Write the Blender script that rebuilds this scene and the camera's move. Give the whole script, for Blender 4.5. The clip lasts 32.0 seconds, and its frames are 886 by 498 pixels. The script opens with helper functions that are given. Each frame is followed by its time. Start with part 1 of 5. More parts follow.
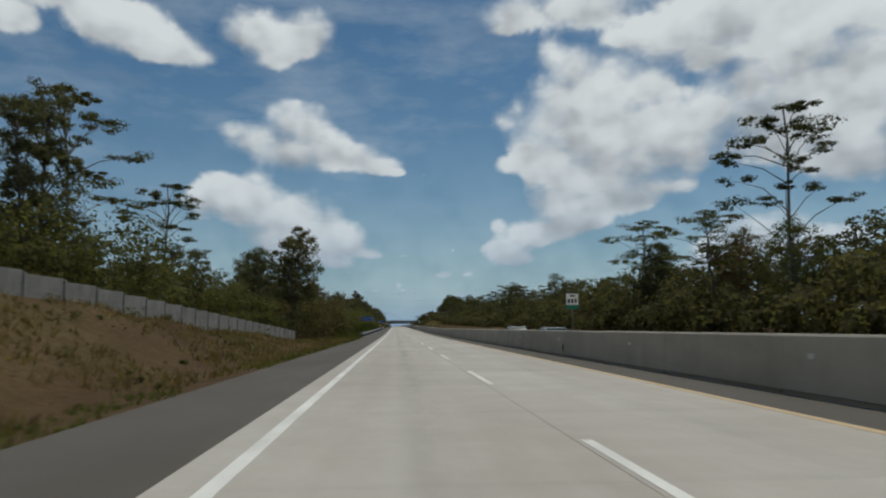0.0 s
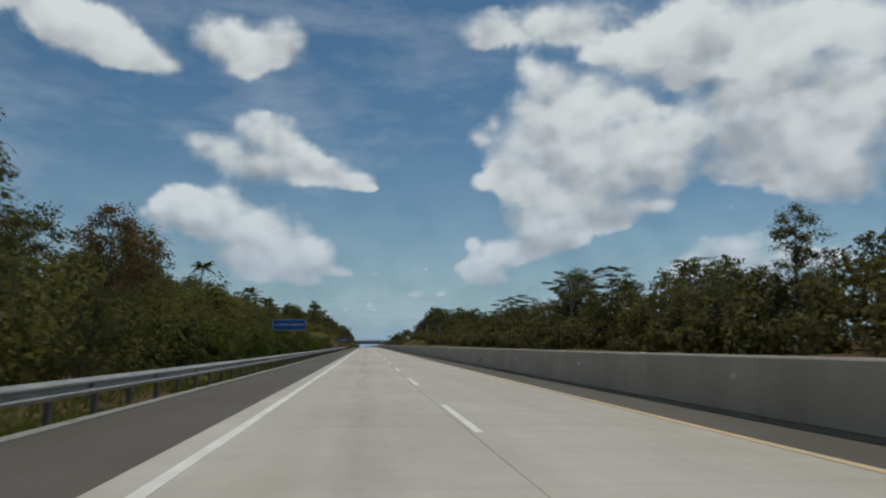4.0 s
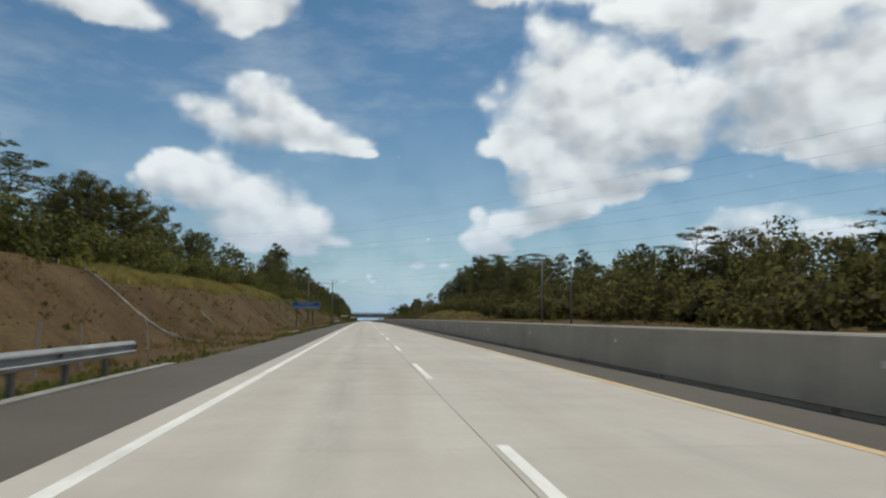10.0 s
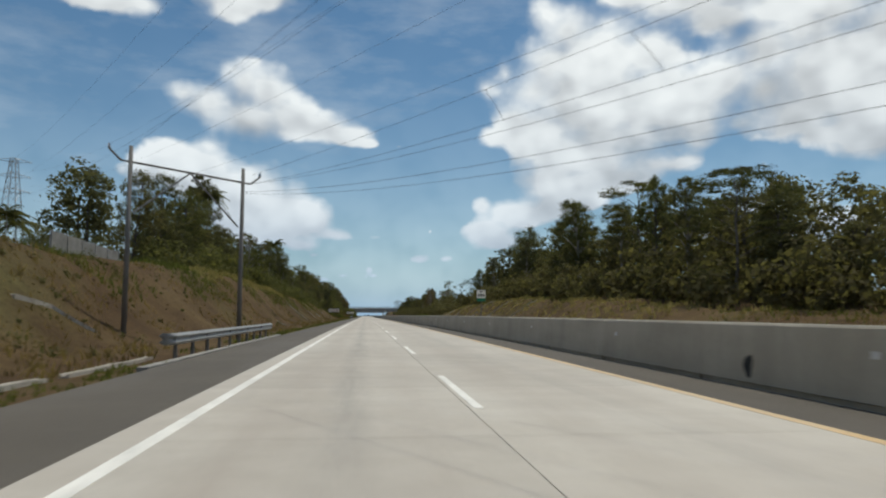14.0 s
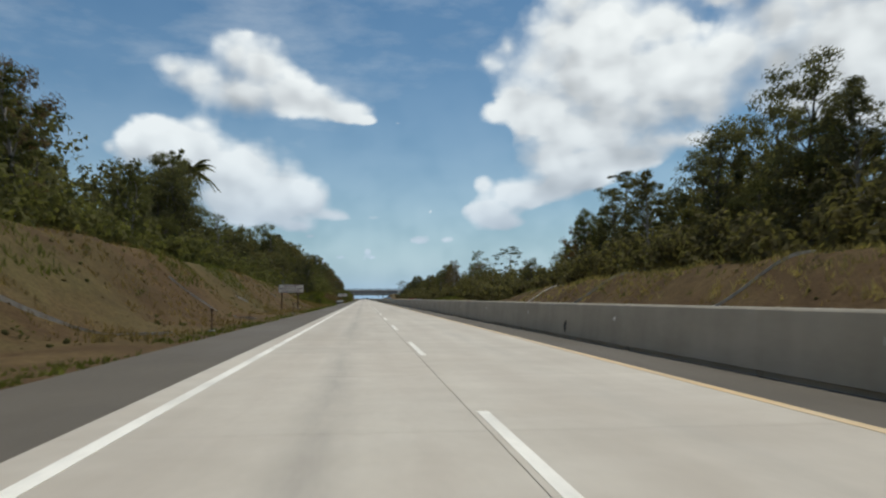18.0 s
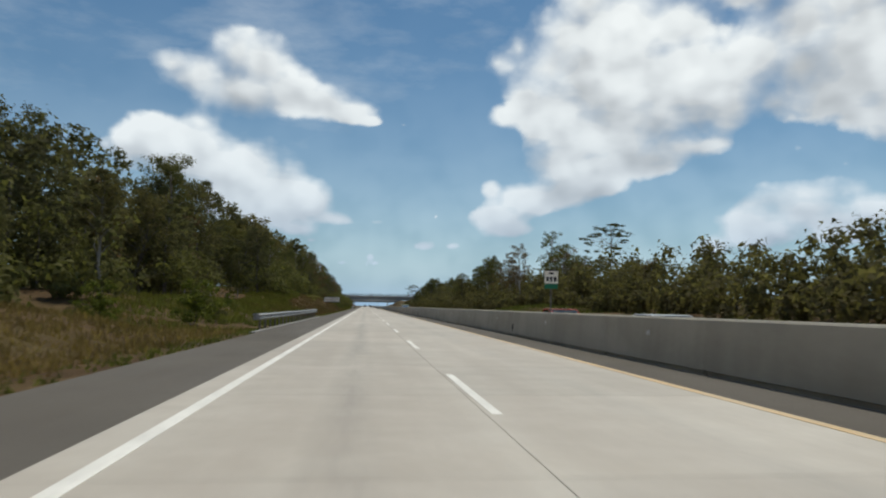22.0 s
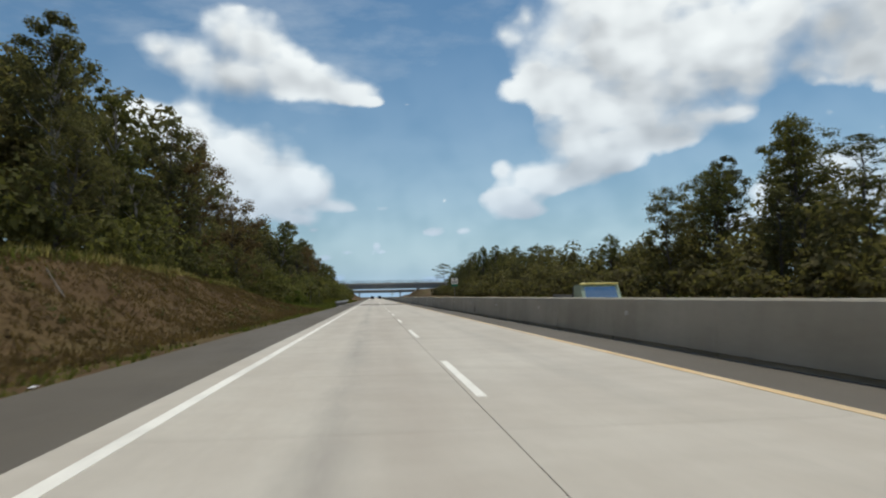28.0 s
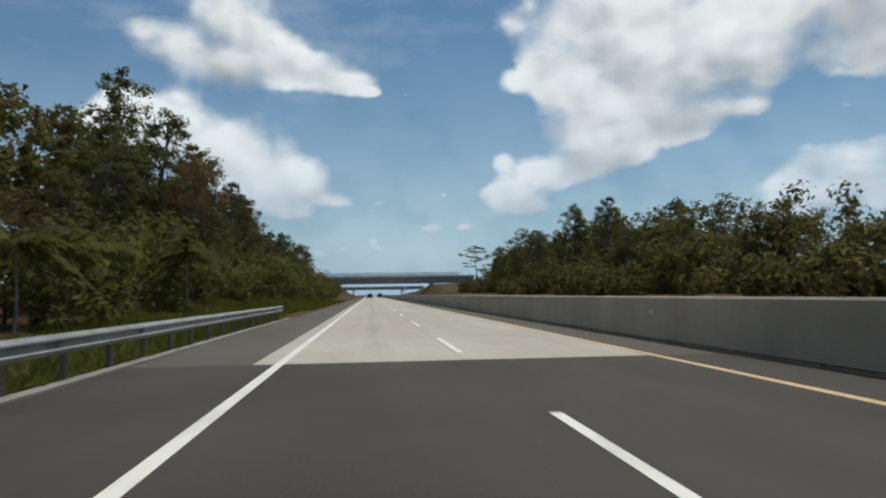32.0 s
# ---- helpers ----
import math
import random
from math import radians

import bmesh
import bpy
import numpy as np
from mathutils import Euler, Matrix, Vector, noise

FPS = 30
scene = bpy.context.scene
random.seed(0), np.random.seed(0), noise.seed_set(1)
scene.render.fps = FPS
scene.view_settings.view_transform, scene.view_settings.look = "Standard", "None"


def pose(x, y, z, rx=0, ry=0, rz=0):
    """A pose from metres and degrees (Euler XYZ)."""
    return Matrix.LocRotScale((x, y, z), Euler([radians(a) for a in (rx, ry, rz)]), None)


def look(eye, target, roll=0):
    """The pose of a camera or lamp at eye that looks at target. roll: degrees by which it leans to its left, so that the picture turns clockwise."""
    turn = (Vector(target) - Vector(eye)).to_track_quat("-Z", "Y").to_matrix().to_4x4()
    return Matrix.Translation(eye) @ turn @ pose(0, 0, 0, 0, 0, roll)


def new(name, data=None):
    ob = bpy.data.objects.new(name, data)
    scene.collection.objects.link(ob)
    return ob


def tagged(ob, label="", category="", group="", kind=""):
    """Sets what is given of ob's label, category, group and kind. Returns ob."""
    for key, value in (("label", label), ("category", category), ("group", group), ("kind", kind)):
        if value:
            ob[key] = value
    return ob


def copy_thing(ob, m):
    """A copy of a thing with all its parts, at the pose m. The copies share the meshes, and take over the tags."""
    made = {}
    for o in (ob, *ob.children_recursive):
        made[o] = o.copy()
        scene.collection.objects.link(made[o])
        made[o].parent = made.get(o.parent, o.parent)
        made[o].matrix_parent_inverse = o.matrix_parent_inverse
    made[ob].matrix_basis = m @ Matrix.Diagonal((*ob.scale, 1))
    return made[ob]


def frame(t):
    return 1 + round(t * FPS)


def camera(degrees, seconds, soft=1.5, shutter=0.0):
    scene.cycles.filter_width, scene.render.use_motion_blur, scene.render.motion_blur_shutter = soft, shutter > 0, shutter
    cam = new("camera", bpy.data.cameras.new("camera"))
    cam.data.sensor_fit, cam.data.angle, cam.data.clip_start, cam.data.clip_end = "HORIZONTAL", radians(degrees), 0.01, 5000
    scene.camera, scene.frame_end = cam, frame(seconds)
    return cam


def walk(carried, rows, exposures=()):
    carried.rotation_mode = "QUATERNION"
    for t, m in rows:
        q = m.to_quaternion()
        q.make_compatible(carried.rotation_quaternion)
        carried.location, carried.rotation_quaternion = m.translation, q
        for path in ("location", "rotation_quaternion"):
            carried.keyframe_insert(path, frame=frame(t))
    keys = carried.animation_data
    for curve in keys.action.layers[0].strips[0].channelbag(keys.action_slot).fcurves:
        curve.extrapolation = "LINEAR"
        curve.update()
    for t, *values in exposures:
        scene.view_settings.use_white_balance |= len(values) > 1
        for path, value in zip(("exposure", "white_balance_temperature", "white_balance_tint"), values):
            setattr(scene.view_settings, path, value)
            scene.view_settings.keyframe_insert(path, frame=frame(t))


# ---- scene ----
cam = camera(63.2, 32.0, soft=2.1, shutter=0.2)

EYE = 1.262          # height of the lens over the road
PI2 = 2 * math.pi


def smooth(a, b, v):
    """0 below a, 1 above b, an S between."""
    u = np.clip((v - a) / (b - a), 0, 1)
    return u * u * (3 - 2 * u)


def road_z(y):
    """The road's height along its length: down to a flat stretch, then gently down again."""
    y = np.asarray(y, float)
    first = np.where(y < 110, (110 - y) * 0.006, 0) + np.where(abs(y - 110) < 40, (40 - abs(y - 110)) ** 2 / 160 * 0.006, 0)
    last = np.where(y > 430, (430 - y) * 0.0035, 0) - np.where(abs(y - 430) < 40, (40 - abs(y - 430)) ** 2 / 160 * 0.0035, 0)
    return first + last


def rz(y):
    return float(road_z(y))


def slope_deg(y):
    return math.degrees(math.atan(float(road_z(y + 3) - road_z(y - 3)) / 6))


# seconds, across, along, pitch, roll, yaw
PATH = [
    (0.0, 1.46, 0.04, 6.24, -0.33, -3.79),
    (0.5, 1.49, 13.80, 6.30, -0.20, -3.94),
    (1.0, 1.52, 27.58, 6.62, -0.08, -3.95),
    (1.5, 1.57, 41.10, 7.17, 0.47, -4.31),
    (2.0, 1.62, 54.64, 7.77, 1.02, -6.08),
    (2.5, 1.70, 68.26, 6.59, 0.55, -6.50),
    (3.0, 1.77, 81.89, 7.31, 0.08, -5.95),
    (3.5, 1.82, 95.61, 7.78, 0.12, -6.17),
    (5.5, 2.10, 150.52, 7.55, 0.1, -5.55),
    (6.0, 2.08, 164.25, 7.25, 0.31, -6.31),
    (6.5, 2.07, 177.97, 7.41, 0.35, -5.61),
    (7.0, 2.06, 191.69, 7.42, 0.38, -5.85),
    (7.5, 2.06, 205.28, 7.76, 0.37, -5.60),
    (8.0, 2.07, 218.86, 7.32, 0.36, -6.38),
    (8.5, 2.10, 232.57, 7.64, 0.50, -6.27),
    (9.0, 2.14, 246.27, 7.37, 0.64, -6.75),
    (9.5, 2.18, 260.09, 7.04, 0.57, -6.69),
    (10.0, 2.21, 273.91, 5.51, 0.49, -6.13),
    (10.5, 2.26, 287.80, 3.85, 0.23, -7.07),
    (11.0, 2.32, 301.69, 3.27, -0.04, -7.51),
    (11.5, 2.34, 314.92, 4.30, -0.03, -7.14),
    (12.0, 2.37, 328.16, 5.37, -0.02, -6.40),
    (12.5, 2.32, 341.99, 4.92, 0.06, -6.25),
    (13.0, 2.26, 355.83, 5.09, 0.15, -6.29),
    (13.5, 2.17, 369.67, 4.39, 0.17, -6.73),
    (14.0, 2.07, 383.52, 5.09, 0.19, -6.13),
    (14.5, 2.09, 397.31, 4.57, 0.57, -6.85),
    (16.5, 2.20, 453.1, 6.05, -0.28, -5.53),
    (17.0, 2.19, 466.45, 5.82, 2.47, -7.27),
    (17.5, 2.23, 480.27, 6.20, 1.22, -7.56),
    (18.0, 2.27, 494.11, 3.92, -0.02, -6.27),
    (18.5, 2.24, 507.98, 1.20, -0.15, -5.84),
    (19.0, 2.22, 521.87, 1.06, -0.27, -5.00),
    (19.5, 2.15, 535.70, 3.56, 0.15, -5.24),
    (20.0, 2.08, 549.55, 3.46, 0.57, -5.37),
    (20.5, 2.02, 563.54, 3.70, 0.80, -5.57),
    (21.0, 1.95, 577.56, 3.41, 1.02, -5.58),
    (21.5, 1.98, 591.58, 4.75, 0.98, -5.76),
    (22.0, 2.01, 605.62, 4.58, 0.93, -6.07),
    (22.5, 2.07, 619.63, 5.49, 0.12, -5.36),
    (23.0, 2.12, 633.66, 4.78, -0.69, -5.21),
    (23.5, 2.16, 647.80, 2.92, -1.29, -3.78),
    (24.0, 2.20, 661.96, 3.28, -1.89, -4.50),
    (24.5, 2.26, 675.94, 3.13, -1.62, -5.22),
    (25.0, 2.32, 689.93, 3.63, -1.35, -5.35),
    (25.5, 2.31, 704.00, 2.94, -1.31, -5.97),
    (27.5, 2.42, 760.4, 3.06, -0.95, -5.68),
    (28.0, 2.27, 774.23, 3.70, -1.10, -5.58),
    (28.5, 2.20, 788.31, 3.67, -0.95, -5.44),
    (29.0, 2.14, 802.36, 4.10, -0.81, -5.71),
    (29.5, 2.03, 816.34, 3.90, -0.68, -6.46),
    (30.0, 1.93, 830.25, 3.42, -0.55, -5.57),
    (30.5, 1.84, 843.98, 4.19, -0.63, -5.45),
    (31.0, 1.75, 857.63, 4.27, -0.71, -5.69),
    (31.5, 1.71, 871.22, 3.34, -0.78, -6.05),
    (32.0, 1.67, 884.70, 3.55, -0.86, -5.87),
]


def eye_pose(x, y, pitch, roll, yaw):
    return pose(x, y, EYE + rz(y), 90 + pitch + slope_deg(y), 0, yaw) @ pose(0, 0, 0, 0, 0, roll)


walk(cam, [(t, eye_pose(x, y, p, r, w)) for t, x, y, p, r, w in PATH], exposures=[(0, -0.45, 6150, 5), (3.5, -0.45, 6150, 5), (6.0, -0.42, 6200, 6), (8.0, -0.14, 6280, 6), (9.5, -0.06, 6280, 6), (11.0, -0.02, 6280, 6), (27.5, 0.05, 6280, 6), (29.0, 0.12, 6280, 6), (30.0, 0.0, 6280, 6), (31.0, -0.18, 6280, 6), (32, -0.05, 6280, 6)])

# ---- sky and sun ----
SUN_DIR = Vector((0.22, 0.24, 0.94)).normalized()
world = bpy.data.worlds.new("sky")
scene.world = world
world.use_nodes = True
wn, wl = world.node_tree.nodes, world.node_tree.links
wn.clear()
sky = wn.new("ShaderNodeTexSky")
sky.sky_type, sky.sun_disc = "NISHITA", False
sky.sun_elevation = math.asin(SUN_DIR.z)
sky.sun_rotation = math.atan2(SUN_DIR.x, SUN_DIR.y)
sky.altitude, sky.air_density, sky.dust_density, sky.ozone_density = 100, 1.0, 0.25, 1.6
back = wn.new("ShaderNodeBackground")
back.inputs["Strength"].default_value = 0.070
wout = wn.new("ShaderNodeOutputWorld")
tint = wn.new("ShaderNodeMix")
tint.data_type, tint.blend_type = "RGBA", "MULTIPLY"
tint.inputs[0].default_value, tint.inputs[7].default_value = 1.0, (0.74, 0.99, 1.05, 1)
wl.new(sky.outputs[0], tint.inputs[6])
wl.new(tint.outputs[2], back.inputs[0])
wl.new(back.outputs[0], wout.inputs[0])
sun = new("sun", bpy.data.lights.new("sun", "SUN"))
sun.data.energy, sun.data.angle, sun.data.color = 3.0, radians(0.6), (1.0, 0.925, 0.80)
sun.matrix_world = look(SUN_DIR * 50, (0, 0, 0))


# ---- materials ----
def ramp(nt, fac, stops):
    r = nt.nodes.new("ShaderNodeValToRGB")
    while len(r.color_ramp.elements) < len(stops):
        r.color_ramp.elements.new(0.5)
    for e, (p, c) in zip(r.color_ramp.elements, stops):
        e.position, e.color = p, (*c, 1)
    nt.links.new(fac, r.inputs[0])
    return r.outputs[0]


def noise_node(nt, scale, detail=4, rough=0.55, stretch=(1, 1, 1), local=False):
    if local:
        src = nt.nodes.new("ShaderNodeTexCoord").outputs["Object"]
    else:
        src = nt.nodes.new("ShaderNodeNewGeometry").outputs["Position"]
    mp = nt.nodes.new("ShaderNodeMapping")
    mp.inputs["Scale"].default_value = stretch
    nt.links.new(src, mp.inputs[0])
    n = nt.nodes.new("ShaderNodeTexNoise")
    n.inputs["Scale"].default_value, n.inputs["Detail"].default_value, n.inputs["Roughness"].default_value = scale, detail, rough
    nt.links.new(mp.outputs[0], n.inputs["Vector"])
    return n.outputs["Fac"]


def mix(nt, kind, fac, a, b):
    m = nt.nodes.new("ShaderNodeMix")
    m.data_type, m.blend_type = "RGBA", kind
    for s, v in ((m.inputs[0], fac), (m.inputs[6], a), (m.inputs[7], b)):
        if isinstance(v, (int, float)):
            s.default_value = v
        elif isinstance(v, tuple):
            s.default_value = (*v, 1)
        else:
            nt.links.new(v, s)
    return m.outputs[2]


def surface(name, lo, hi, scale, rough=0.8, fine=0.0, fine_amt=0.25, bump=0.0, metal=0.0, stretch=(1, 1, 1), vary=0.0, stain=None, local=False, spec=0.4, tracks=()):
    """A matt surface: a broad noise between two colours, a fine grain, an optional stain layer and relief."""
    m = bpy.data.materials.new(name)
    m.use_nodes = True
    nt = m.node_tree
    bsdf = nt.nodes["Principled BSDF"]
    col = ramp(nt, noise_node(nt, scale, 5, 0.6, stretch, local), [(0.3, lo), (0.7, hi)])
    grain = noise_node(nt, fine or scale * 14, 3, 0.6, (1, 1, 1), local)
    col = mix(nt, "MULTIPLY", fine_amt, col, ramp(nt, grain, [(0.3, (0.45, 0.45, 0.45)), (0.65, (1, 1, 1))]))
    if stain:
        for s_scale, s_stretch, s_col, s_amt in (stain if isinstance(stain, list) else [stain]):
            f = ramp(nt, noise_node(nt, s_scale, 4, 0.6, s_stretch, local), [(0.42, (0, 0, 0)), (0.68, (s_amt, s_amt, s_amt))])
            col = mix(nt, "MIX", f, col, s_col)
    for across, half, t_col, t_amt in tracks:
        # a band worn along the road, broken up by a long noise
        place, sep = nt.nodes.new("ShaderNodeNewGeometry"), nt.nodes.new("ShaderNodeSeparateXYZ")
        away, off = nt.nodes.new("ShaderNodeMath"), nt.nodes.new("ShaderNodeMath")
        away.operation, off.operation = "SUBTRACT", "ABSOLUTE"
        away.inputs[1].default_value = across
        nt.links.new(place.outputs["Position"], sep.inputs[0])
        nt.links.new(sep.outputs["X"], away.inputs[0])
        nt.links.new(away.outputs[0], off.inputs[0])
        band = ramp(nt, off.outputs[0], [(0.0, (t_amt,) * 3), (half, (0, 0, 0))])
        broken = ramp(nt, noise_node(nt, 0.9, 4, 0.65, (1.6, 0.22, 1), local), [(0.36, (0.1, 0.1, 0.1)), (0.64, (1, 1, 1))])
        col = mix(nt, "MIX", mix(nt, "MULTIPLY", 1.0, band, broken), col, t_col)
    if vary:
        info = nt.nodes.new("ShaderNodeObjectInfo")
        v = ramp(nt, info.outputs["Random"], [(0, (1 - vary,) * 3), (1, (1, 1, 1))])
        col = mix(nt, "MULTIPLY", 1.0, col, v)
    nt.links.new(col, bsdf.inputs["Base Color"])
    bsdf.inputs["Roughness"].default_value, bsdf.inputs["Metallic"].default_value = rough, metal
    bsdf.inputs["Specular IOR Level"].default_value = spec
    if bump:
        b = nt.nodes.new("ShaderNodeBump")
        b.inputs["Strength"].default_value, b.inputs["Distance"].default_value = bump, 0.02
        nt.links.new(grain, b.inputs["Height"])
        nt.links.new(b.outputs[0], bsdf.inputs["Normal"])
    return m


def foliage(name, lo, hi, glow=0.35, vary=0.5):
    """Leaves: colour varies leaf by leaf and tree by tree; some light passes through."""
    m = bpy.data.materials.new(name)
    m.use_nodes = True
    nt = m.node_tree
    nt.nodes.clear()
    geo, info = nt.nodes.new("ShaderNodeNewGeometry"), nt.nodes.new("ShaderNodeObjectInfo")
    col = ramp(nt, geo.outputs["Random Per Island"], [(0.0, lo), (1.0, hi)])
    col = mix(nt, "MULTIPLY", 1.0, col, ramp(nt, info.outputs["Random"], [(0, (1 - vary, 1 - vary * 1.05, 1 - vary)), (0.6, (1, 0.97, 0.9)), (1, (1.0, 0.88, 0.75))]))
    col = mix(nt, "MULTIPLY", 0.6, col, ramp(nt, noise_node(nt, 0.35, 3), [(0.32, (0.42, 0.46, 0.42)), (0.66, (1.14, 1.12, 1.08))]))
    out = nt.nodes.new("ShaderNodeOutputMaterial")
    d, tr, mx = nt.nodes.new("ShaderNodeBsdfPrincipled"), nt.nodes.new("ShaderNodeBsdfTranslucent"), nt.nodes.new("ShaderNodeMixShader")
    d.inputs["Roughness"].default_value = 0.75
    d.inputs["Specular IOR Level"].default_value = 0.05
    nt.links.new(col, d.inputs["Base Color"])
    nt.links.new(mix(nt, "MULTIPLY", 1.0, col, (0.95, 1.0, 0.6)), tr.inputs["Color"])
    mx.inputs[0].default_value = glow
    nt.links.new(d.outputs[0], mx.inputs[1])
    nt.links.new(tr.outputs[0], mx.inputs[2])
    nt.links.new(mx.outputs[0], out.inputs[0])
    return m


CONCRETE_ROAD = surface("road concrete", (0.51, 0.462, 0.392), (0.59, 0.542, 0.467), 0.22, 0.75, 9, 0.16, 0.15, vary=0.08, stain=[(0.5, (1.0, 0.07, 1), (0.37, 0.32, 0.265), 0.65), (0.42, (0.35, 0.9, 1), (0.36, 0.325, 0.28), 0.28), (0.16, (0.8, 0.6, 1), (0.42, 0.365, 0.30), 0.55), (1.3, (0.7, 1.0, 1), (0.62, 0.58, 0.51), 0.25), (0.8, (0.8, 0.35, 1), (0.39, 0.345, 0.295), 0.32)], tracks=[(1.85, 0.42, (0.27, 0.245, 0.215), 0.6), (0.95, 0.5, (0.39, 0.335, 0.28), 0.5), (2.75, 0.5, (0.39, 0.335, 0.28), 0.45), (5.45, 0.45, (0.33, 0.30, 0.265), 0.4), (4.55, 0.5, (0.41, 0.36, 0.305), 0.35), (6.35, 0.5, (0.41, 0.36, 0.305), 0.35)])
ASPHALT = surface("asphalt", (0.088, 0.074, 0.057), (0.114, 0.097, 0.075), 0.3, 0.85, 30, 0.3, 0.4, stain=(0.4, (1, 0.15, 1), (0.135, 0.12, 0.105), 0.5))
ASPHALT_NEW = surface("fresh asphalt", (0.042, 0.035, 0.027), (0.060, 0.050, 0.039), 0.4, 0.85, 30, 0.3, 0.4, stain=(0.5, (1, 0.12, 1), (0.09, 0.08, 0.07), 0.4))
BARRIER = surface("barrier concrete", (0.375, 0.34, 0.27), (0.46, 0.42, 0.34), 0.25, 0.85, 9, 0.16, 0.2, vary=0.05, stain=[(0.7, (1.0, 1.0, 0.35), (0.30, 0.265, 0.21), 0.6), (2.0, (1.2, 1.2, 0.25), (0.32, 0.285, 0.225), 0.35), (0.6, (0.4, 0.4, 1.6), (0.52, 0.475, 0.395), 0.4)])
CONCRETE_PALE = surface("pale concrete", (0.24, 0.225, 0.2), (0.36, 0.34, 0.305), 1.3, 0.85, 18, 0.25, 0.3, vary=0.12, stain=(1.2, (1, 1, 0.4), (0.22, 0.21, 0.19), 0.6))
CHUTE = surface("worn gutter concrete", (0.46, 0.42, 0.35), (0.62, 0.57, 0.49), 1.5, 0.9, 20, 0.3, 0.3, vary=0.25, stain=(2.5, (1, 1, 1), (0.26, 0.20, 0.14), 0.55))
WHITE_PAINT = surface("white road paint", (0.80, 0.765, 0.69), (0.90, 0.865, 0.79), 0.8, 0.6, 16, 0.25, 0.2, stain=(1.5, (1, 0.3, 1), (0.45, 0.43, 0.39), 0.5))
YELLOW_PAINT = surface("yellow road paint", (0.62, 0.41, 0.18), (0.70, 0.51, 0.28), 0.8, 0.6, 16, 0.25, 0.2, stain=(1.2, (1, 0.25, 1), (0.52, 0.43, 0.30), 0.75))
JOINT = surface("joint filler", (0.10, 0.092, 0.083), (0.15, 0.14, 0.125), 2, 0.9)
STEEL = surface("galvanised steel", (0.26, 0.26, 0.255), (0.40, 0.40, 0.39), 2.2, 0.5, 30, 0.2, 0.1, metal=0.15, vary=0.12, stain=(1.5, (1, 1, 0.5), (0.22, 0.20, 0.17), 0.5))
POST_STEEL = surface("weathered steel post", (0.13, 0.12, 0.105), (0.22, 0.205, 0.185), 3, 0.6, 40, 0.3, 0.2, metal=0.4, vary=0.2)
RUST_POST = surface("brown painted post", (0.10, 0.062, 0.040), (0.155, 0.10, 0.066), 3, 0.8, 40, 0.3, 0.2, spec=0.15)
POLE_WOOD = surface("grey utility pole", (0.15, 0.14, 0.13), (0.24, 0.225, 0.205), 1.2, 0.85, 25, 0.35, 0.3, stretch=(3, 3, 0.3), vary=0.1)
SIGN_BLUE = surface("blue sign sheet", (0.016, 0.105, 0.34), (0.022, 0.135, 0.42), 1.5, 0.45, 30, 0.1, local=True)
SIGN_WHITE = surface("white sign sheet", (0.90, 0.84, 0.74), (0.95, 0.90, 0.80), 1.6, 0.5, 30, 0.06, local=True, stain=(2.2, (1, 1, 0.5), (0.74, 0.68, 0.58), 0.3))
SIGN_LETTER = surface("white lettering", (0.70, 0.71, 0.72), (0.8, 0.8, 0.8), 2, 0.5, 30, 0.1)
SIGN_RED = surface("dark red lettering", (0.16, 0.015, 0.03), (0.22, 0.03, 0.045), 2, 0.5, 30, 0.15)
SIGN_BACK = surface("bare sign back", (0.30, 0.30, 0.30), (0.40, 0.40, 0.40), 2, 0.5, metal=0.5)
SIGN_GREEN = surface("green sign sheet", (0.01, 0.16, 0.08), (0.015, 0.2, 0.1), 2, 0.5)
BARK = surface("bark", (0.07, 0.06, 0.05), (0.16, 0.14, 0.12), 3, 0.9, 20, 0.4, 0.5, stretch=(2, 2, 0.4), vary=0.3)
BARK_PALE = surface("pale bark", (0.20, 0.18, 0.16), (0.34, 0.32, 0.29), 3, 0.9, 20, 0.4, 0.5, stretch=(2, 2, 0.4), vary=0.2)
LEAF_DARK = foliage("dark green leaves", (0.113, 0.110, 0.065), (0.193, 0.187, 0.105), 0.55, 0.3)
LEAF_MID = foliage("green leaves", (0.108, 0.112, 0.050), (0.188, 0.188, 0.081), 0.5, 0.3)
LEAF_FINE = foliage("feathery leaves", (0.096, 0.098, 0.046), (0.157, 0.161, 0.069), 0.5, 0.35)
LEAF_BROWN = foliage("dry brown leaves", (0.115, 0.085, 0.056), (0.235, 0.168, 0.108), 0.45, 0.3)
LEAF_BUSH = foliage("bright shrub leaves", (0.075, 0.105, 0.024), (0.19, 0.23, 0.055), 0.4, 0.3)
GRASS_DRY = foliage("dry grass", (0.19, 0.135, 0.066), (0.34, 0.26, 0.13), 0.5, 0.15)
GRASS_BROWN = foliage("short brown grass", (0.135, 0.092, 0.050), (0.235, 0.163, 0.088), 0.5, 0.1)
GRASS_STRAW = foliage("pale straw grass", (0.33, 0.27, 0.11), (0.60, 0.50, 0.25), 0.4, 0.15)
GRASS_GREEN = foliage("green grass", (0.10, 0.115, 0.028), (0.23, 0.25, 0.075), 0.4, 0.2)
DARK_HOLE = surface("hole darkness and black print", (0.02, 0.02, 0.02), (0.05, 0.047, 0.044), 6, 0.9)
WIRE = surface("cable", (0.03, 0.03, 0.03), (0.05, 0.05, 0.05), 4, 0.6)
BRIDGE = surface("bridge concrete", (0.17, 0.175, 0.18), (0.25, 0.255, 0.26), 0.25, 0.85, 4, 0.2, 0.1, stain=(0.3, (1, 1, 0.4), (0.18, 0.18, 0.18), 0.5))
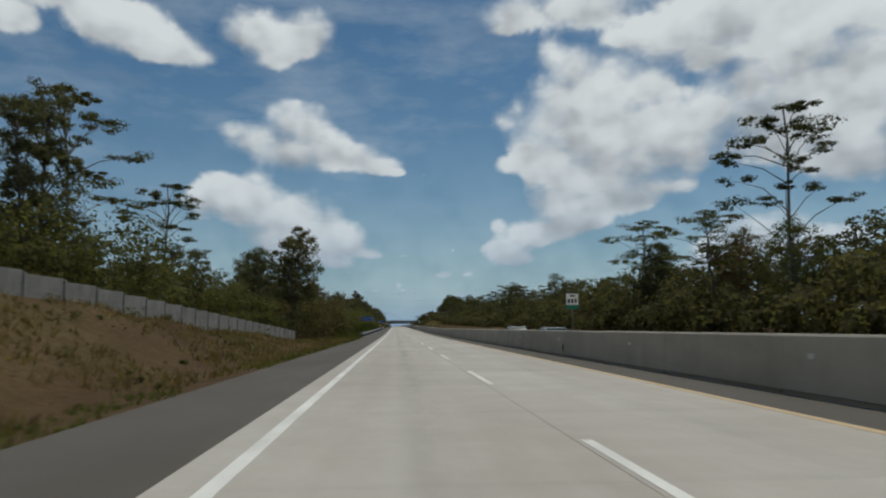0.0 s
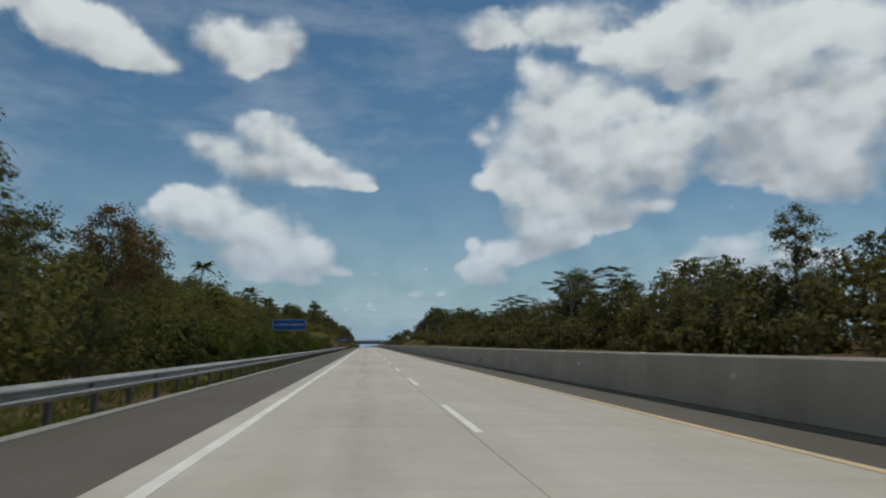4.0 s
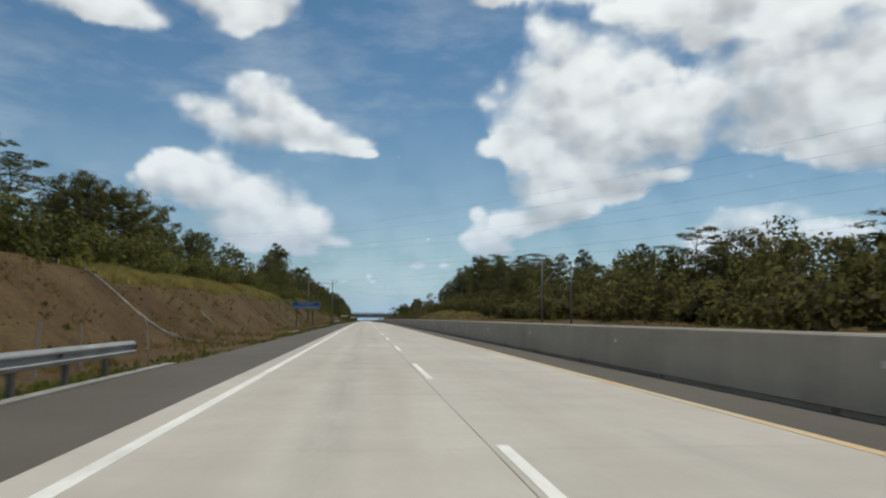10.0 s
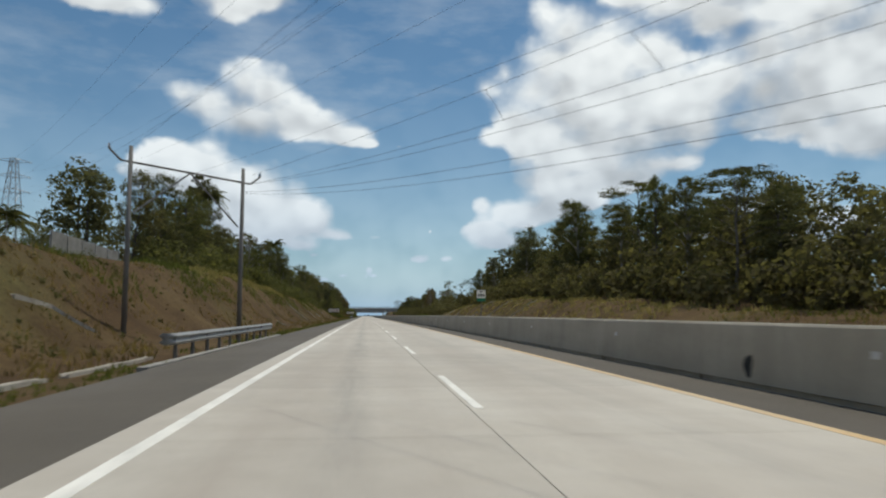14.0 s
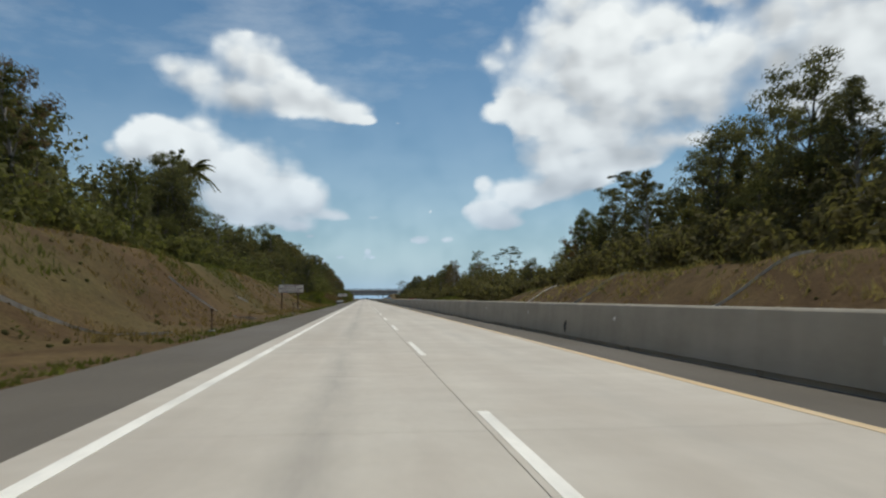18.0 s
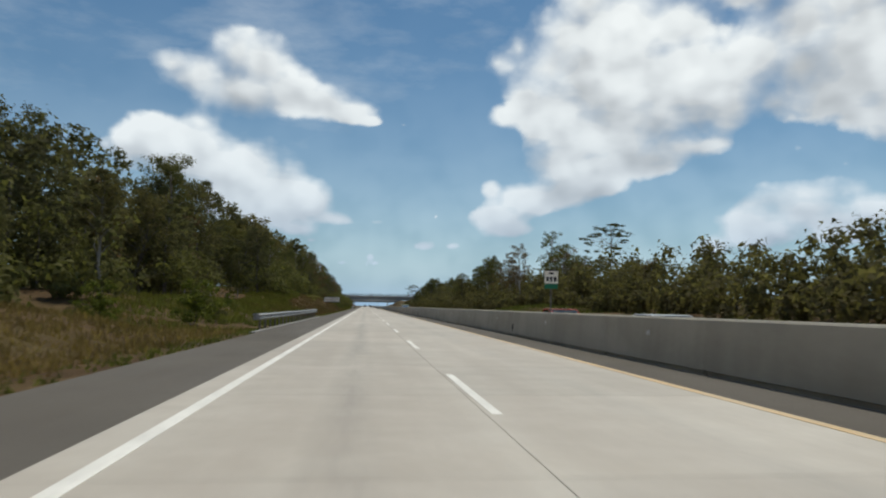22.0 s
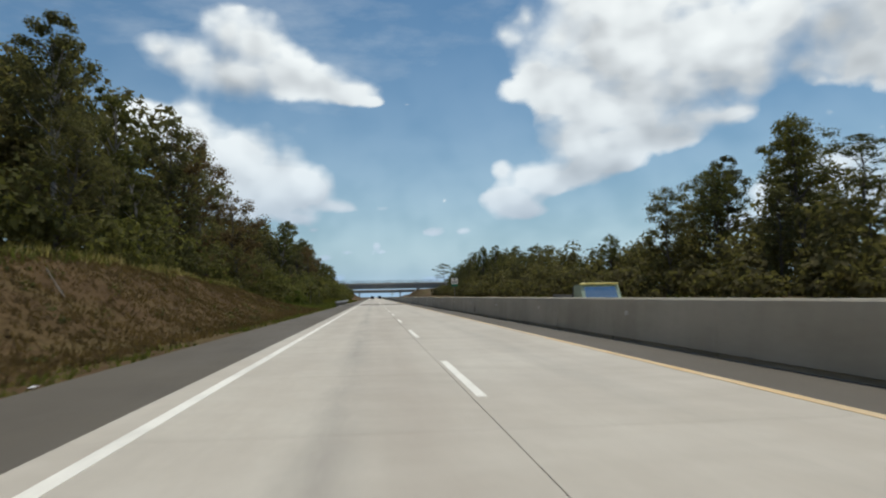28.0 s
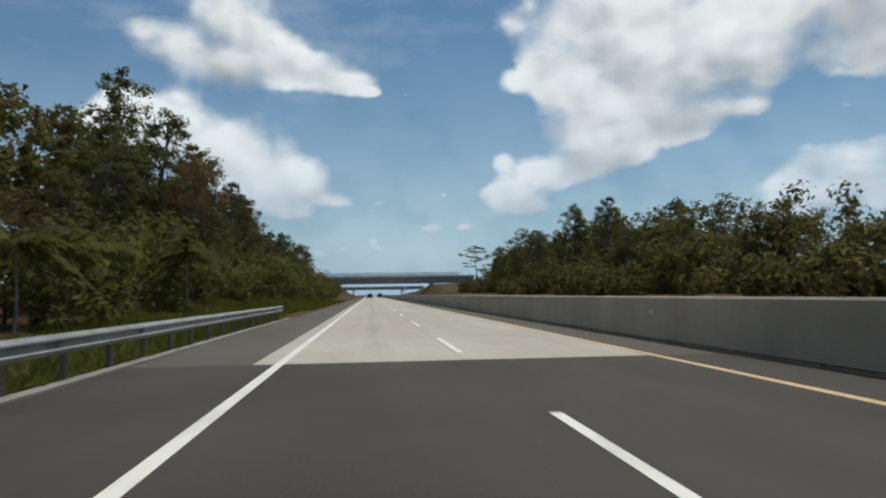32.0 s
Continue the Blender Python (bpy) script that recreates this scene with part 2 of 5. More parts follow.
GLASS = surface("dark car glass", (0.012, 0.014, 0.016), (0.02, 0.022, 0.024), 2, 0.08, spec=0.8)
RUBBER = surface("tyre rubber", (0.02, 0.02, 0.02), (0.035, 0.035, 0.034), 6, 0.8)
CHROME = surface("bright trim", (0.5, 0.5, 0.5), (0.6, 0.6, 0.6), 4, 0.25, metal=1.0)
LAMP_RED = surface("red lamp lens", (0.25, 0.01, 0.01), (0.3, 0.02, 0.02), 4, 0.2)
LAMP_CLEAR = surface("clear lamp lens", (0.6, 0.6, 0.6), (0.7, 0.7, 0.7), 4, 0.15)


def ground_material():
    m = bpy.data.materials.new("earth and grass")
    m.use_nodes = True
    nt = m.node_tree
    bsdf = nt.nodes["Principled BSDF"]
    soil = ramp(nt, noise_node(nt, 0.22, 6, 0.62), [(0.25, (0.056, 0.034, 0.017)), (0.5, (0.096, 0.060, 0.029)), (0.75, (0.138, 0.091, 0.045))])
    dry = ramp(nt, noise_node(nt, 0.9, 5, 0.6), [(0.3, (0.095, 0.062, 0.028)), (0.7, (0.165, 0.116, 0.054))])
    green = ramp(nt, noise_node(nt, 1.1, 5, 0.6), [(0.3, (0.058, 0.060, 0.020)), (0.7, (0.125, 0.125, 0.042))])
    col = mix(nt, "MIX", ramp(nt, noise_node(nt, 0.13, 5, 0.65), [(0.45, (0, 0, 0)), (0.6, (0.85, 0.85, 0.85))]), soil, dry)
    col = mix(nt, "MIX", ramp(nt, noise_node(nt, 0.055, 4, 0.6), [(0.53, (0, 0, 0)), (0.70, (0.55, 0.55, 0.55))]), col, green)
    col = mix(nt, "MULTIPLY", 0.6, col, ramp(nt, noise_node(nt, 5, 5, 0.75), [(0.35, (0.25, 0.23, 0.2)), (0.6, (1, 1, 1))]))
    nt.links.new(col, bsdf.inputs["Base Color"])
    bsdf.inputs["Roughness"].default_value = 0.95
    bsdf.inputs["Specular IOR Level"].default_value = 0.1
    b = nt.nodes.new("ShaderNodeBump")
    b.inputs["Strength"].default_value, b.inputs["Distance"].default_value = 0.7, 0.15
    nt.links.new(noise_node(nt, 2.2, 5, 0.7), b.inputs["Height"])
    nt.links.new(b.outputs[0], bsdf.inputs["Normal"])
    return m


GROUND = ground_material()


# ---- mesh helpers ----
def mesh_np(name, verts, quads=None, tris=None, mats=(), smooth_shade=False):
    """A mesh from arrays of corners and faces."""
    me = bpy.data.meshes.new(name)
    verts = np.asarray(verts, np.float32)
    loops, totals = [], []
    if quads is not None and len(quads):
        q = np.asarray(quads, np.int32)
        loops.append(q.ravel()), totals.append(np.full(len(q), 4, np.int32))
    if tris is not None and len(tris):
        q = np.asarray(tris, np.int32)
        loops.append(q.ravel()), totals.append(np.full(len(q), 3, np.int32))
    loops, totals = np.concatenate(loops), np.concatenate(totals)
    me.vertices.add(len(verts)), me.loops.add(len(loops)), me.polygons.add(len(totals))
    me.vertices.foreach_set("co", verts.ravel())
    me.loops.foreach_set("vertex_index", loops)
    starts = np.concatenate([[0], np.cumsum(totals)[:-1]]).astype(np.int32)
    me.polygons.foreach_set("loop_start", starts)
    me.polygons.foreach_set("use_smooth", np.full(len(totals), smooth_shade))
    me.update(calc_edges=True)
    me.validate()
    for mt in mats:
        me.materials.append(mt)
    return me


class Build:
    """Collects boxes, prisms and tubes, then gives one mesh."""

    def __init__(self):
        self.v, self.q, self.t, self.n = [], [], [], 0

    def add(self, verts, quads=(), tris=()):
        self.v.append(np.asarray(verts, float))
        if len(quads):
            self.q.append(np.asarray(quads) + self.n)
        if len(tris):
            self.t.append(np.asarray(tris) + self.n)
        self.n += len(verts)
        return self

    def box(self, x0, x1, y0, y1, z0, z1, bevel=0.0, m=None):
        """A box; its upper edges are cut back by bevel."""
        b = bevel
        if b:
            v = [(x0, y0, z0), (x1, y0, z0), (x1, y1, z0), (x0, y1, z0), (x0, y0, z1 - b), (x1, y0, z1 - b), (x1, y1, z1 - b), (x0, y1, z1 - b),
                 (x0 + b, y0 + b, z1), (x1 - b, y0 + b, z1), (x1 - b, y1 - b, z1), (x0 + b, y1 - b, z1)]
            q = [(3, 2, 1, 0), (0, 1, 5, 4), (1, 2, 6, 5), (2, 3, 7, 6), (3, 0, 4, 7), (4, 5, 9, 8), (5, 6, 10, 9), (6, 7, 11, 10), (7, 4, 8, 11), (8, 9, 10, 11)]
        else:
            v = [(x0, y0, z0), (x1, y0, z0), (x1, y1, z0), (x0, y1, z0), (x0, y0, z1), (x1, y0, z1), (x1, y1, z1), (x0, y1, z1)]
            q = [(3, 2, 1, 0), (0, 1, 5, 4), (1, 2, 6, 5), (2, 3, 7, 6), (3, 0, 4, 7), (4, 5, 6, 7)]
        v = np.array(v, float)
        if m is not None:
            v = v @ np.array(m.to_3x3()).T + np.array(m.translation)
        return self.add(v, q)

    def prism(self, section, y0, y1, n=1, closed=True, lift=None):
        """A section of (x, z) points, swept along y from y0 to y1 in n steps."""
        s, k = np.array(section, float), len(section)
        ys = np.linspace(y0, y1, n + 1)
        v = []
        for y in ys:
            dz = lift(y) if lift else 0
            v.append(np.column_stack([s[:, 0], np.full(k, y), s[:, 1] + dz]))
        q = []
        for i in range(n):
            for j in range(k if closed else k - 1):
                a, b = i * k + j, i * k + (j + 1) % k
                q.append((a, a + k, b + k, b))
        base = self.n
        self.add(np.vstack(v), q)
        if closed:
            fan = [(0, j, j + 1) for j in range(1, k - 1)]
            end = [(n * k, n * k + j + 1, n * k + j) for j in range(1, k - 1)]
            self.t.append(np.array(fan + end) + base)
        return self

    def tube(self, pts, radii, sides=6, cap=True):
        """A tapered tube through points."""
        pts = np.asarray(pts, float)
        k = len(pts)
        radii = np.broadcast_to(np.asarray(radii, float), (k,))
        d = np.gradient(pts, axis=0)
        d /= np.linalg.norm(d, axis=1)[:, None] + 1e-9
        ref = np.where(abs(d[:, 2:3]) < 0.9, [[0, 0, 1.0]], [[1.0, 0, 0]])
        a = np.cross(d, ref)
        a /= np.linalg.norm(a, axis=1)[:, None] + 1e-9
        b = np.cross(d, a)
        ang = np.arange(sides) * PI2 / sides
        v = pts[:, None] + radii[:, None, None] * (a[:, None] * np.cos(ang)[None, :, None] + b[:, None] * np.sin(ang)[None, :, None])
        q = [(i * sides + j, i * sides + (j + 1) % sides, (i + 1) * sides + (j + 1) % sides, (i + 1) * sides + j) for i in range(k - 1) for j in range(sides)]
        base = self.n
        self.add(v.reshape(-1, 3), q)
        if cap:
            fan = [(0, j + 1, j) for j in range(1, sides - 1)]
            o = (k - 1) * sides
            fan += [(o, o + j, o + j + 1) for j in range(1, sides - 1)]
            self.t.append(np.array(fan) + base)
        return self

    def mesh(self, name, mat, smooth_shade=False):
        return mesh_np(name, np.vstack(self.v), np.vstack(self.q) if self.q else None, np.vstack(self.t) if self.t else None, [mat] if mat else [], smooth_shade)


def part(name, data, parent, label="", m=None):
    ob = new(name, data)
    ob.parent = parent
    if m is not None:
        ob.matrix_local = m
    if label:
        ob["label"] = label
    return ob


def thing(name, label, category, group="", kind="", at=None):
    ob = tagged(new(name), label, category, group, kind)
    if at is not None:
        ob.matrix_world = at
    return ob


# ---- sky backdrop with clouds ----
def sky_backdrop():
    """A wide curved sheet far off that carries the clouds; between them the sky shows through."""
    R, centre = 3300.0, np.array([2.0, 440.0, 0.0])
    az = np.radians(np.concatenate([np.arange(-180, -42, 1.5), np.arange(-42, 56, 0.2), np.arange(56, 180.1, 1.5), [180.0]]))
    el = np.radians(np.concatenate([np.arange(-1.0, 31, 0.2), np.arange(31, 47.5, 0.8)]))
    A, E = np.meshgrid(az, el)
    v = np.stack([np.sin(A) * np.cos(E), np.cos(A) * np.cos(E), np.sin(E)], -1).reshape(-1, 3) * R + centre
    w, h = len(az), len(el)
    i = np.arange(w * h).reshape(h, w)
    q = np.stack([i[:-1, :-1], i[:-1, 1:], i[1:, 1:], i[1:, :-1]], -1).reshape(-1, 4)
    me = mesh_np("sky_backdrop", v, q, smooth_shade=True)
    # heaps of cloud: bearing, height, half width, half height (degrees), fullness
    left = [(-14.3, 16.6, 1.6, 1.0, 0.8), (-12.5, 16.0, 2.2, 1.4, 1), (-9.9, 17.9, 1.8, 1.6, 1), (-8.1, 17.4, 2.1, 1.9, 1), (-9.7, 15.1, 3.2, 1.5, 1), (-6.2, 15.4, 2.2, 1.7, 1), (-3.5, 14.8, 2.2, 1.2, 1), (-1.5, 14.2, 2.0, 0.8, 1), (0.1, 13.6, 1.0, 0.4, 0.8), (-4.6, 21.5, 0.9, 0.7, 0.05), (2.6, 13.4, 1.3, 0.5, 0.05)]
    long = [(-15.3, 11.5, 2.3, 1.7, 1), (-17.0, 10.5, 1.4, 1.3, 1), (-12.5, 10.3, 3.2, 2.2, 1), (-9.3, 9.6, 3.0, 2.1, 1), (-6.7, 8.4, 2.6, 2.3, 1), (-4.5, 7.3, 2.2, 1.7, 1), (-2.6, 6.3, 1.6, 0.6, 0.9), (-7.9, 6.6, 3.2, 1.6, 1), (-5.0, 5.3, 2.0, 0.7, 0.9), (-12.3, 12.8, 2.4, 1.1, 0.55), (-4.1, 4.6, 1.0, 0.4, 0.6), (-18.5, 10.5, 0.9, 0.6, 0.5), (-10.5, 7.3, 2.9, 1.7, 0.9)]
    low = [(0.3, 3.4, 0.5, 0.5, 0.75), (0.6, 3.0, 0.75, 0.35, 0.6), (0.0, 2.9, 0.5, 0.3, 0.5), (4.4, 4.4, 2.6, 0.9, 0.35), (5.2, 6.6, 0.8, 0.9, 0.15), (-1.8, 3.0, 1.2, 0.5, 0.5), (0.9, 6.1, 3.1, 0.3, 0.45), (-3.3, 2.6, 1.3, 0.6, 0.6), (6.4, 4.4, 1.1, 0.5, 0.5), (4.7, 1.0, 3.1, 0.5, 0.7), (-2.4, 1.2, 1.7, 0.7, 0.7)]
    heap = [(16.5, 22.1, 2.0, 1.8, 1), (19.4, 20.8, 3.3, 2.2, 1), (22.6, 20.0, 2.5, 2.2, 1), (15.0, 19.7, 2.0, 2.1, 1), (17.7, 17.5, 5.3, 3.2, 1.1), (13.5, 17.6, 2.0, 1.9, 0.8), (23.7, 16.4, 3.7, 3.1, 1.1), (26.4, 15.5, 2.6, 2.7, 1), (27.4, 17.8, 2.2, 1.5, 0.75), (11.4, 19.0, 1.8, 1.9, 0.3), (9.8, 18.0, 1.6, 1.8, 0.05)]
    heap2 = [(10.6, 14.3, 2.0, 1.3, 0.6), (11.9, 15.6, 2.0, 1.6, 0.8), (14.2, 14.6, 3.1, 2.2, 1), (19.5, 13.6, 5.4, 2.2, 1), (16.9, 12.4, 3.9, 2.2, 1), (14.3, 10.6, 2.3, 1.8, 1), (15.2, 8.4, 2.6, 1.2, 0.95), (18.7, 10.6, 2.8, 1.2, 0.9), (12.1, 7.9, 2.1, 1.3, 1), (9.9, 6.5, 2.0, 1.3, 1), (9.4, 8.7, 0.9, 0.8, 0.85), (11.0, 5.8, 1.8, 0.7, 0.9), (23.3, 11.6, 3.7, 0.9, 0.7), (28.9, 17.4, 2.6, 2.8, 0.85), (29.6, 14.2, 2.6, 1.7, 0.6), (17.6, 9.0, 2.6, 1.1, 0.7), (21.0, 10.8, 3.2, 1.3, 0.8)]
    right = [(31.5, 19.4, 2.0, 2.1, 1), (33.9, 20.2, 2.2, 2.2, 1), (36.2, 21.2, 2.2, 2.0, 1), (31.2, 16.5, 1.9, 1.8, 0.9), (34.9, 17.3, 3.9, 3.4, 1.1), (33.0, 14.6, 3.3, 1.9, 1), (36.9, 14.0, 2.3, 2.6, 1), (39.9, 18.0, 4.1, 4.3, 1.1), (39.1, 13.0, 2.9, 2.2, 1)]
    top = [(-23.3, 23.9, 3.5, 2.1, 1), (-19.9, 22.7, 2.7, 1.2, 1), (-25.8, 24.6, 2.4, 1.6, 1), (-17.7, 22.4, 1.9, 0.8, 0.7), (-12.9, 24.9, 2.8, 1.7, 1), (-11.0, 23.8, 1.9, 1.5, 1), (-8.4, 25.1, 2.7, 1.8, 1), (-29.6, 26.9, 4.5, 2.2, 1), (-32.9, 23.3, 3.4, 1.5, 0.8)]
    top2 = [(17.9, 27.1, 5.3, 1.8, 0.9), (11.2, 26.9, 3.3, 1.6, 0.85), (10.1, 25.6, 2.1, 0.8, 0.6), (25.2, 23.9, 4.0, 1.8, 1), (21.6, 24.0, 2.5, 0.9, 0.9), (29.9, 24.4, 5.9, 3.1, 1.1), (34.6, 24.0, 5.1, 3.0, 1.1), (38.7, 24.0, 4.7, 2.2, 1), (42.3, 22.5, 2.9, 2.7, 1), (28.6, 21.9, 3.0, 1.1, 0.9), (32.7, 22.0, 3.7, 1.4, 1), (14.8, 23.2, 2.0, 2.2, 0.45), (10.4, 17.7, 2.6, 1.8, 0.1), (18.3, 22.5, 1.2, 1.6, 0.2)]
    side = [(31.3, 7.9, 4.7, 1.5, 0.75), (35.6, 6.3, 4.4, 1.5, 0.8), (33.8, 9.8, 2.0, 1.5, 0.0), (28.1, 7.4, 2.7, 1.2, 0.6), (27.8, 6.1, 3.6, 1.3, 0.7), (31.0, 10.9, 2.2, 1.6, 0.1), (25.4, 4.4, 2.5, 1.1, 0.75), (28.4, 5.2, 2.8, 1.5, 0.85), (31.2, 6.8, 2.9, 1.6, 0.9), (33.6, 5.6, 3.0, 1.6, 0.85)]
    rng = np.random.default_rng(5)
    more = [(rng.uniform(-50, 50), rng.uniform(33, 44), rng.uniform(2, 6), rng.uniform(1, 3), 0.9) for _ in range(16)]
    for _ in range(90):
        a, e, w = rng.choice((-1, 1)) * rng.uniform(58, 178), rng.uniform(3, 40), rng.uniform(2, 7)
        more += [(a + rng.normal() * w, e + rng.normal() * w * 0.3, w * rng.uniform(0.5, 1), w * rng.uniform(0.3, 0.6), 0.95) for _ in range(3)]
    ad, ed = np.degrees(A), np.degrees(E)
    dens = np.zeros(A.shape)
    for a, e, ra, re, f in left + long + low + heap + heap2 + right + top + top2 + side + more:
        u = np.abs(az * 180 / math.pi - a) < ra * 2.4
        k = np.abs(ed[:, 0] - e) < re * 2.4
        box = np.ix_(k, u)
        d = f - np.sqrt(((ad[box] - a) / ra) ** 2 + ((ed[box] - e) / re) ** 2) * 1.05
        dens[box] += np.exp(5.0 * np.clip(d, -2, 2))
    dens = np.log(dens + math.exp(-7)) / 5.0
    # how much cloud lies above and below each point: lit tops, grey undersides
    solid = smooth(-0.1, 0.5, dens)
    de = np.gradient(np.degrees(el))
    over, beneath = np.zeros(A.shape), np.zeros(A.shape)
    run = np.zeros(len(az))
    for j in range(len(el) - 1, -1, -1):
        over[j] = run
        run = run * math.exp(-de[j] / 2.2) + solid[j] * de[j]
    run = np.zeros(len(az))
    for j in range(len(el)):
        beneath[j] = run
        run = run * math.exp(-de[j] / 2.2) + solid[j] * de[j]
    for key, val in (("cloud", dens), ("base", (over - beneath) / 2.2), ("haze", np.exp(-np.clip(ed, 0, 90) / 6.0))):
        at = me.attributes.new(key, "FLOAT", "POINT")
        at.data.foreach_set("value", val.ravel().astype(np.float32))
    m = bpy.data.materials.new("clouds")
    m.use_nodes = True
    nt = m.node_tree
    nt.nodes.clear()
    L = nt.links.new

    def attr(key):
        a = nt.nodes.new("ShaderNodeAttribute")
        a.attribute_name = key
        return a.outputs["Fac"]

    def calc(op, a, b):
        n = nt.nodes.new("ShaderNodeMath")
        n.operation = op
        for s, val in zip(n.inputs, (a, b)):
            if isinstance(val, (int, float)):
                s.default_value = val
            else:
                L(val, s)
        return n.outputs[0]

    def lumps(shift, detail, amount):
        """Billows: rounded cells of two sizes over a noise, read at a place moved by shift."""
        geo, wob = nt.nodes.new("ShaderNodeNewGeometry"), nt.nodes.new("ShaderNodeTexNoise")
        move = nt.nodes.new("ShaderNodeVectorMath")
        move.inputs[1].default_value = shift
        L(geo.outputs["Position"], move.inputs[0])
        wob.inputs["Scale"].default_value, wob.inputs["Detail"].default_value, wob.inputs["Roughness"].default_value = 0.0048, detail, 0.52
        L(move.outputs[0], wob.inputs["Vector"])
        bend = nt.nodes.new("ShaderNodeVectorMath")
        bend.operation = "MULTIPLY_ADD"
        bend.inputs[1].default_value = (120, 120, 120)
        L(wob.outputs["Color"], bend.inputs[0]), L(move.outputs[0], bend.inputs[2])
        total = calc("MULTIPLY", calc("SUBTRACT", wob.outputs["Fac"], 0.5), amount)
        for scale, part_amount in ((0.010, 0.42), (0.026, 0.20)) if detail > 3 else ((0.0065, 0.5),):
            vo = nt.nodes.new("ShaderNodeTexVoronoi")
            vo.feature = "SMOOTH_F1"
            vo.inputs["Scale"].default_value, vo.inputs["Smoothness"].default_value = scale, 0.7
            L(bend.outputs[0], vo.inputs["Vector"])
            total = calc("ADD", total, calc("MULTIPLY", calc("SUBTRACT", 0.42, vo.outputs["Distance"]), part_amount))
        return total

    rough, here, above = lumps((0, 0, 0), 6, 1.35), lumps((0, 0, 0), 2, 1.0), lumps((30, 0, 70), 2, 1.0)
    wisp = noise_node(nt, 0.0016, 8, 0.6, (1, 1, 3.2))
    soft = noise_node(nt, 0.0030, 3, 0.45, (1, 1, 2.0))
    field = calc("ADD", calc("ADD", calc("MULTIPLY", attr("cloud"), 1.5), 0.48), rough)
    # a firm rim where the cloud is dense, a feathered one where the air is dry
    rim = calc("ADD", 0.50, calc("MULTIPLY", ramp(nt, soft, [(0.40, (0, 0, 0)), (0.62, (1, 1, 1))]), 1.1))
    alpha = calc("DIVIDE", field, rim)
    alpha = ramp(nt, alpha, [(0.0, (0, 0, 0)), (0.25, (0.14, 0.14, 0.14)), (0.7, (0.78, 0.78, 0.78)), (1.0, (1, 1, 1))])
    veil = ramp(nt, wisp, [(0.40, (0, 0, 0)), (0.72, (0.28, 0.28, 0.28))])
    alpha = mix(nt, "SCREEN", 1.0, alpha, veil)
    relief = calc("MULTIPLY", calc("SUBTRACT", above, here), 0.8)
    shade = calc("ADD", calc("ADD", calc("MULTIPLY", attr("base"), 0.40), calc("MULTIPLY", calc("SUBTRACT", soft, 0.5), 1.1)), calc("ADD", relief, 0.30))
    white = ramp(nt, shade, [(0.0, (0.93, 0.93, 0.915)), (0.28, (0.82, 0.825, 0.82)), (0.5, (0.66, 0.665, 0.67)), (0.75, (0.52, 0.525, 0.53)), (1.0, (0.43, 0.435, 0.445))])
    # pale haze low over the horizon
    low_haze = ramp(nt, attr("haze"), [(0, (0, 0, 0)), (1, (0.9, 0.9, 0.9))])
    white = mix(nt, "MIX", low_haze, white, (0.29, 0.46, 0.67))
    alpha = mix(nt, "LIGHTEN", 1.0, alpha, low_haze)
    em, tr, mx, out = nt.nodes.new("ShaderNodeEmission"), nt.nodes.new("ShaderNodeBsdfTransparent"), nt.nodes.new("ShaderNodeMixShader"), nt.nodes.new("ShaderNodeOutputMaterial")
    em.inputs["Strength"].default_value = 0.98
    L(white, em.inputs["Color"]), L(alpha, mx.inputs[0]), L(tr.outputs[0], mx.inputs[1]), L(em.outputs[0], mx.inputs[2]), L(mx.outputs[0], out.inputs[0])
    me.materials.append(m)
    return tagged(new("backdrop", me), "bright white and grey fair-weather clouds in the blue sky", "sky", kind="structure")


sky_backdrop()


# ---- ground ----
def table(rows):
    ys, vs = zip(*rows)
    return lambda y: np.interp(y, ys, vs)


bank_left = table([(-60, 2.9), (27, 2.7), (60, 1.0), (90, -0.4), (105, -0.6), (235, -0.5), (258, 1.6), (277, 3.1), (310, 3.7), (340, 3.9), (370, 4.5), (395, 4.7), (425, 4.1), (470, 5.3), (515, 4.8), (560, 4.4), (600, 4.2), (612, 3.7), (630, 1.3),
                   (642, 0.4), (663, 1.7), (678, 1.4), (695, 1.3), (712, 1.6), (725, 2.7), (738, 3.6), (755, 3.9), (768, 3.6), (830, 3.2), (860, 1.8), (876, 0.2), (890, -0.4), (915, 0.2), (935, 1.0), (960, 1.4), (1100, 1.6), (1180, 5.5), (1210, 5.5), (1300, 3.0), (1600, 2.0)])
bank_right = table([(-60, 0.3), (300, 0.8), (357, 1.1), (430, 1.4), (460, 2.8), (510, 4.2), (560, 3.9), (600, 3.0), (628, 1.0), (640, 0.4), (690, 1.0), (720, 1.8), (760, 0.6), (1000, 0.8), (1100, 1.4), (1180, 5.5), (1210, 5.5), (1300, 3.0), (1600, 2.0)])
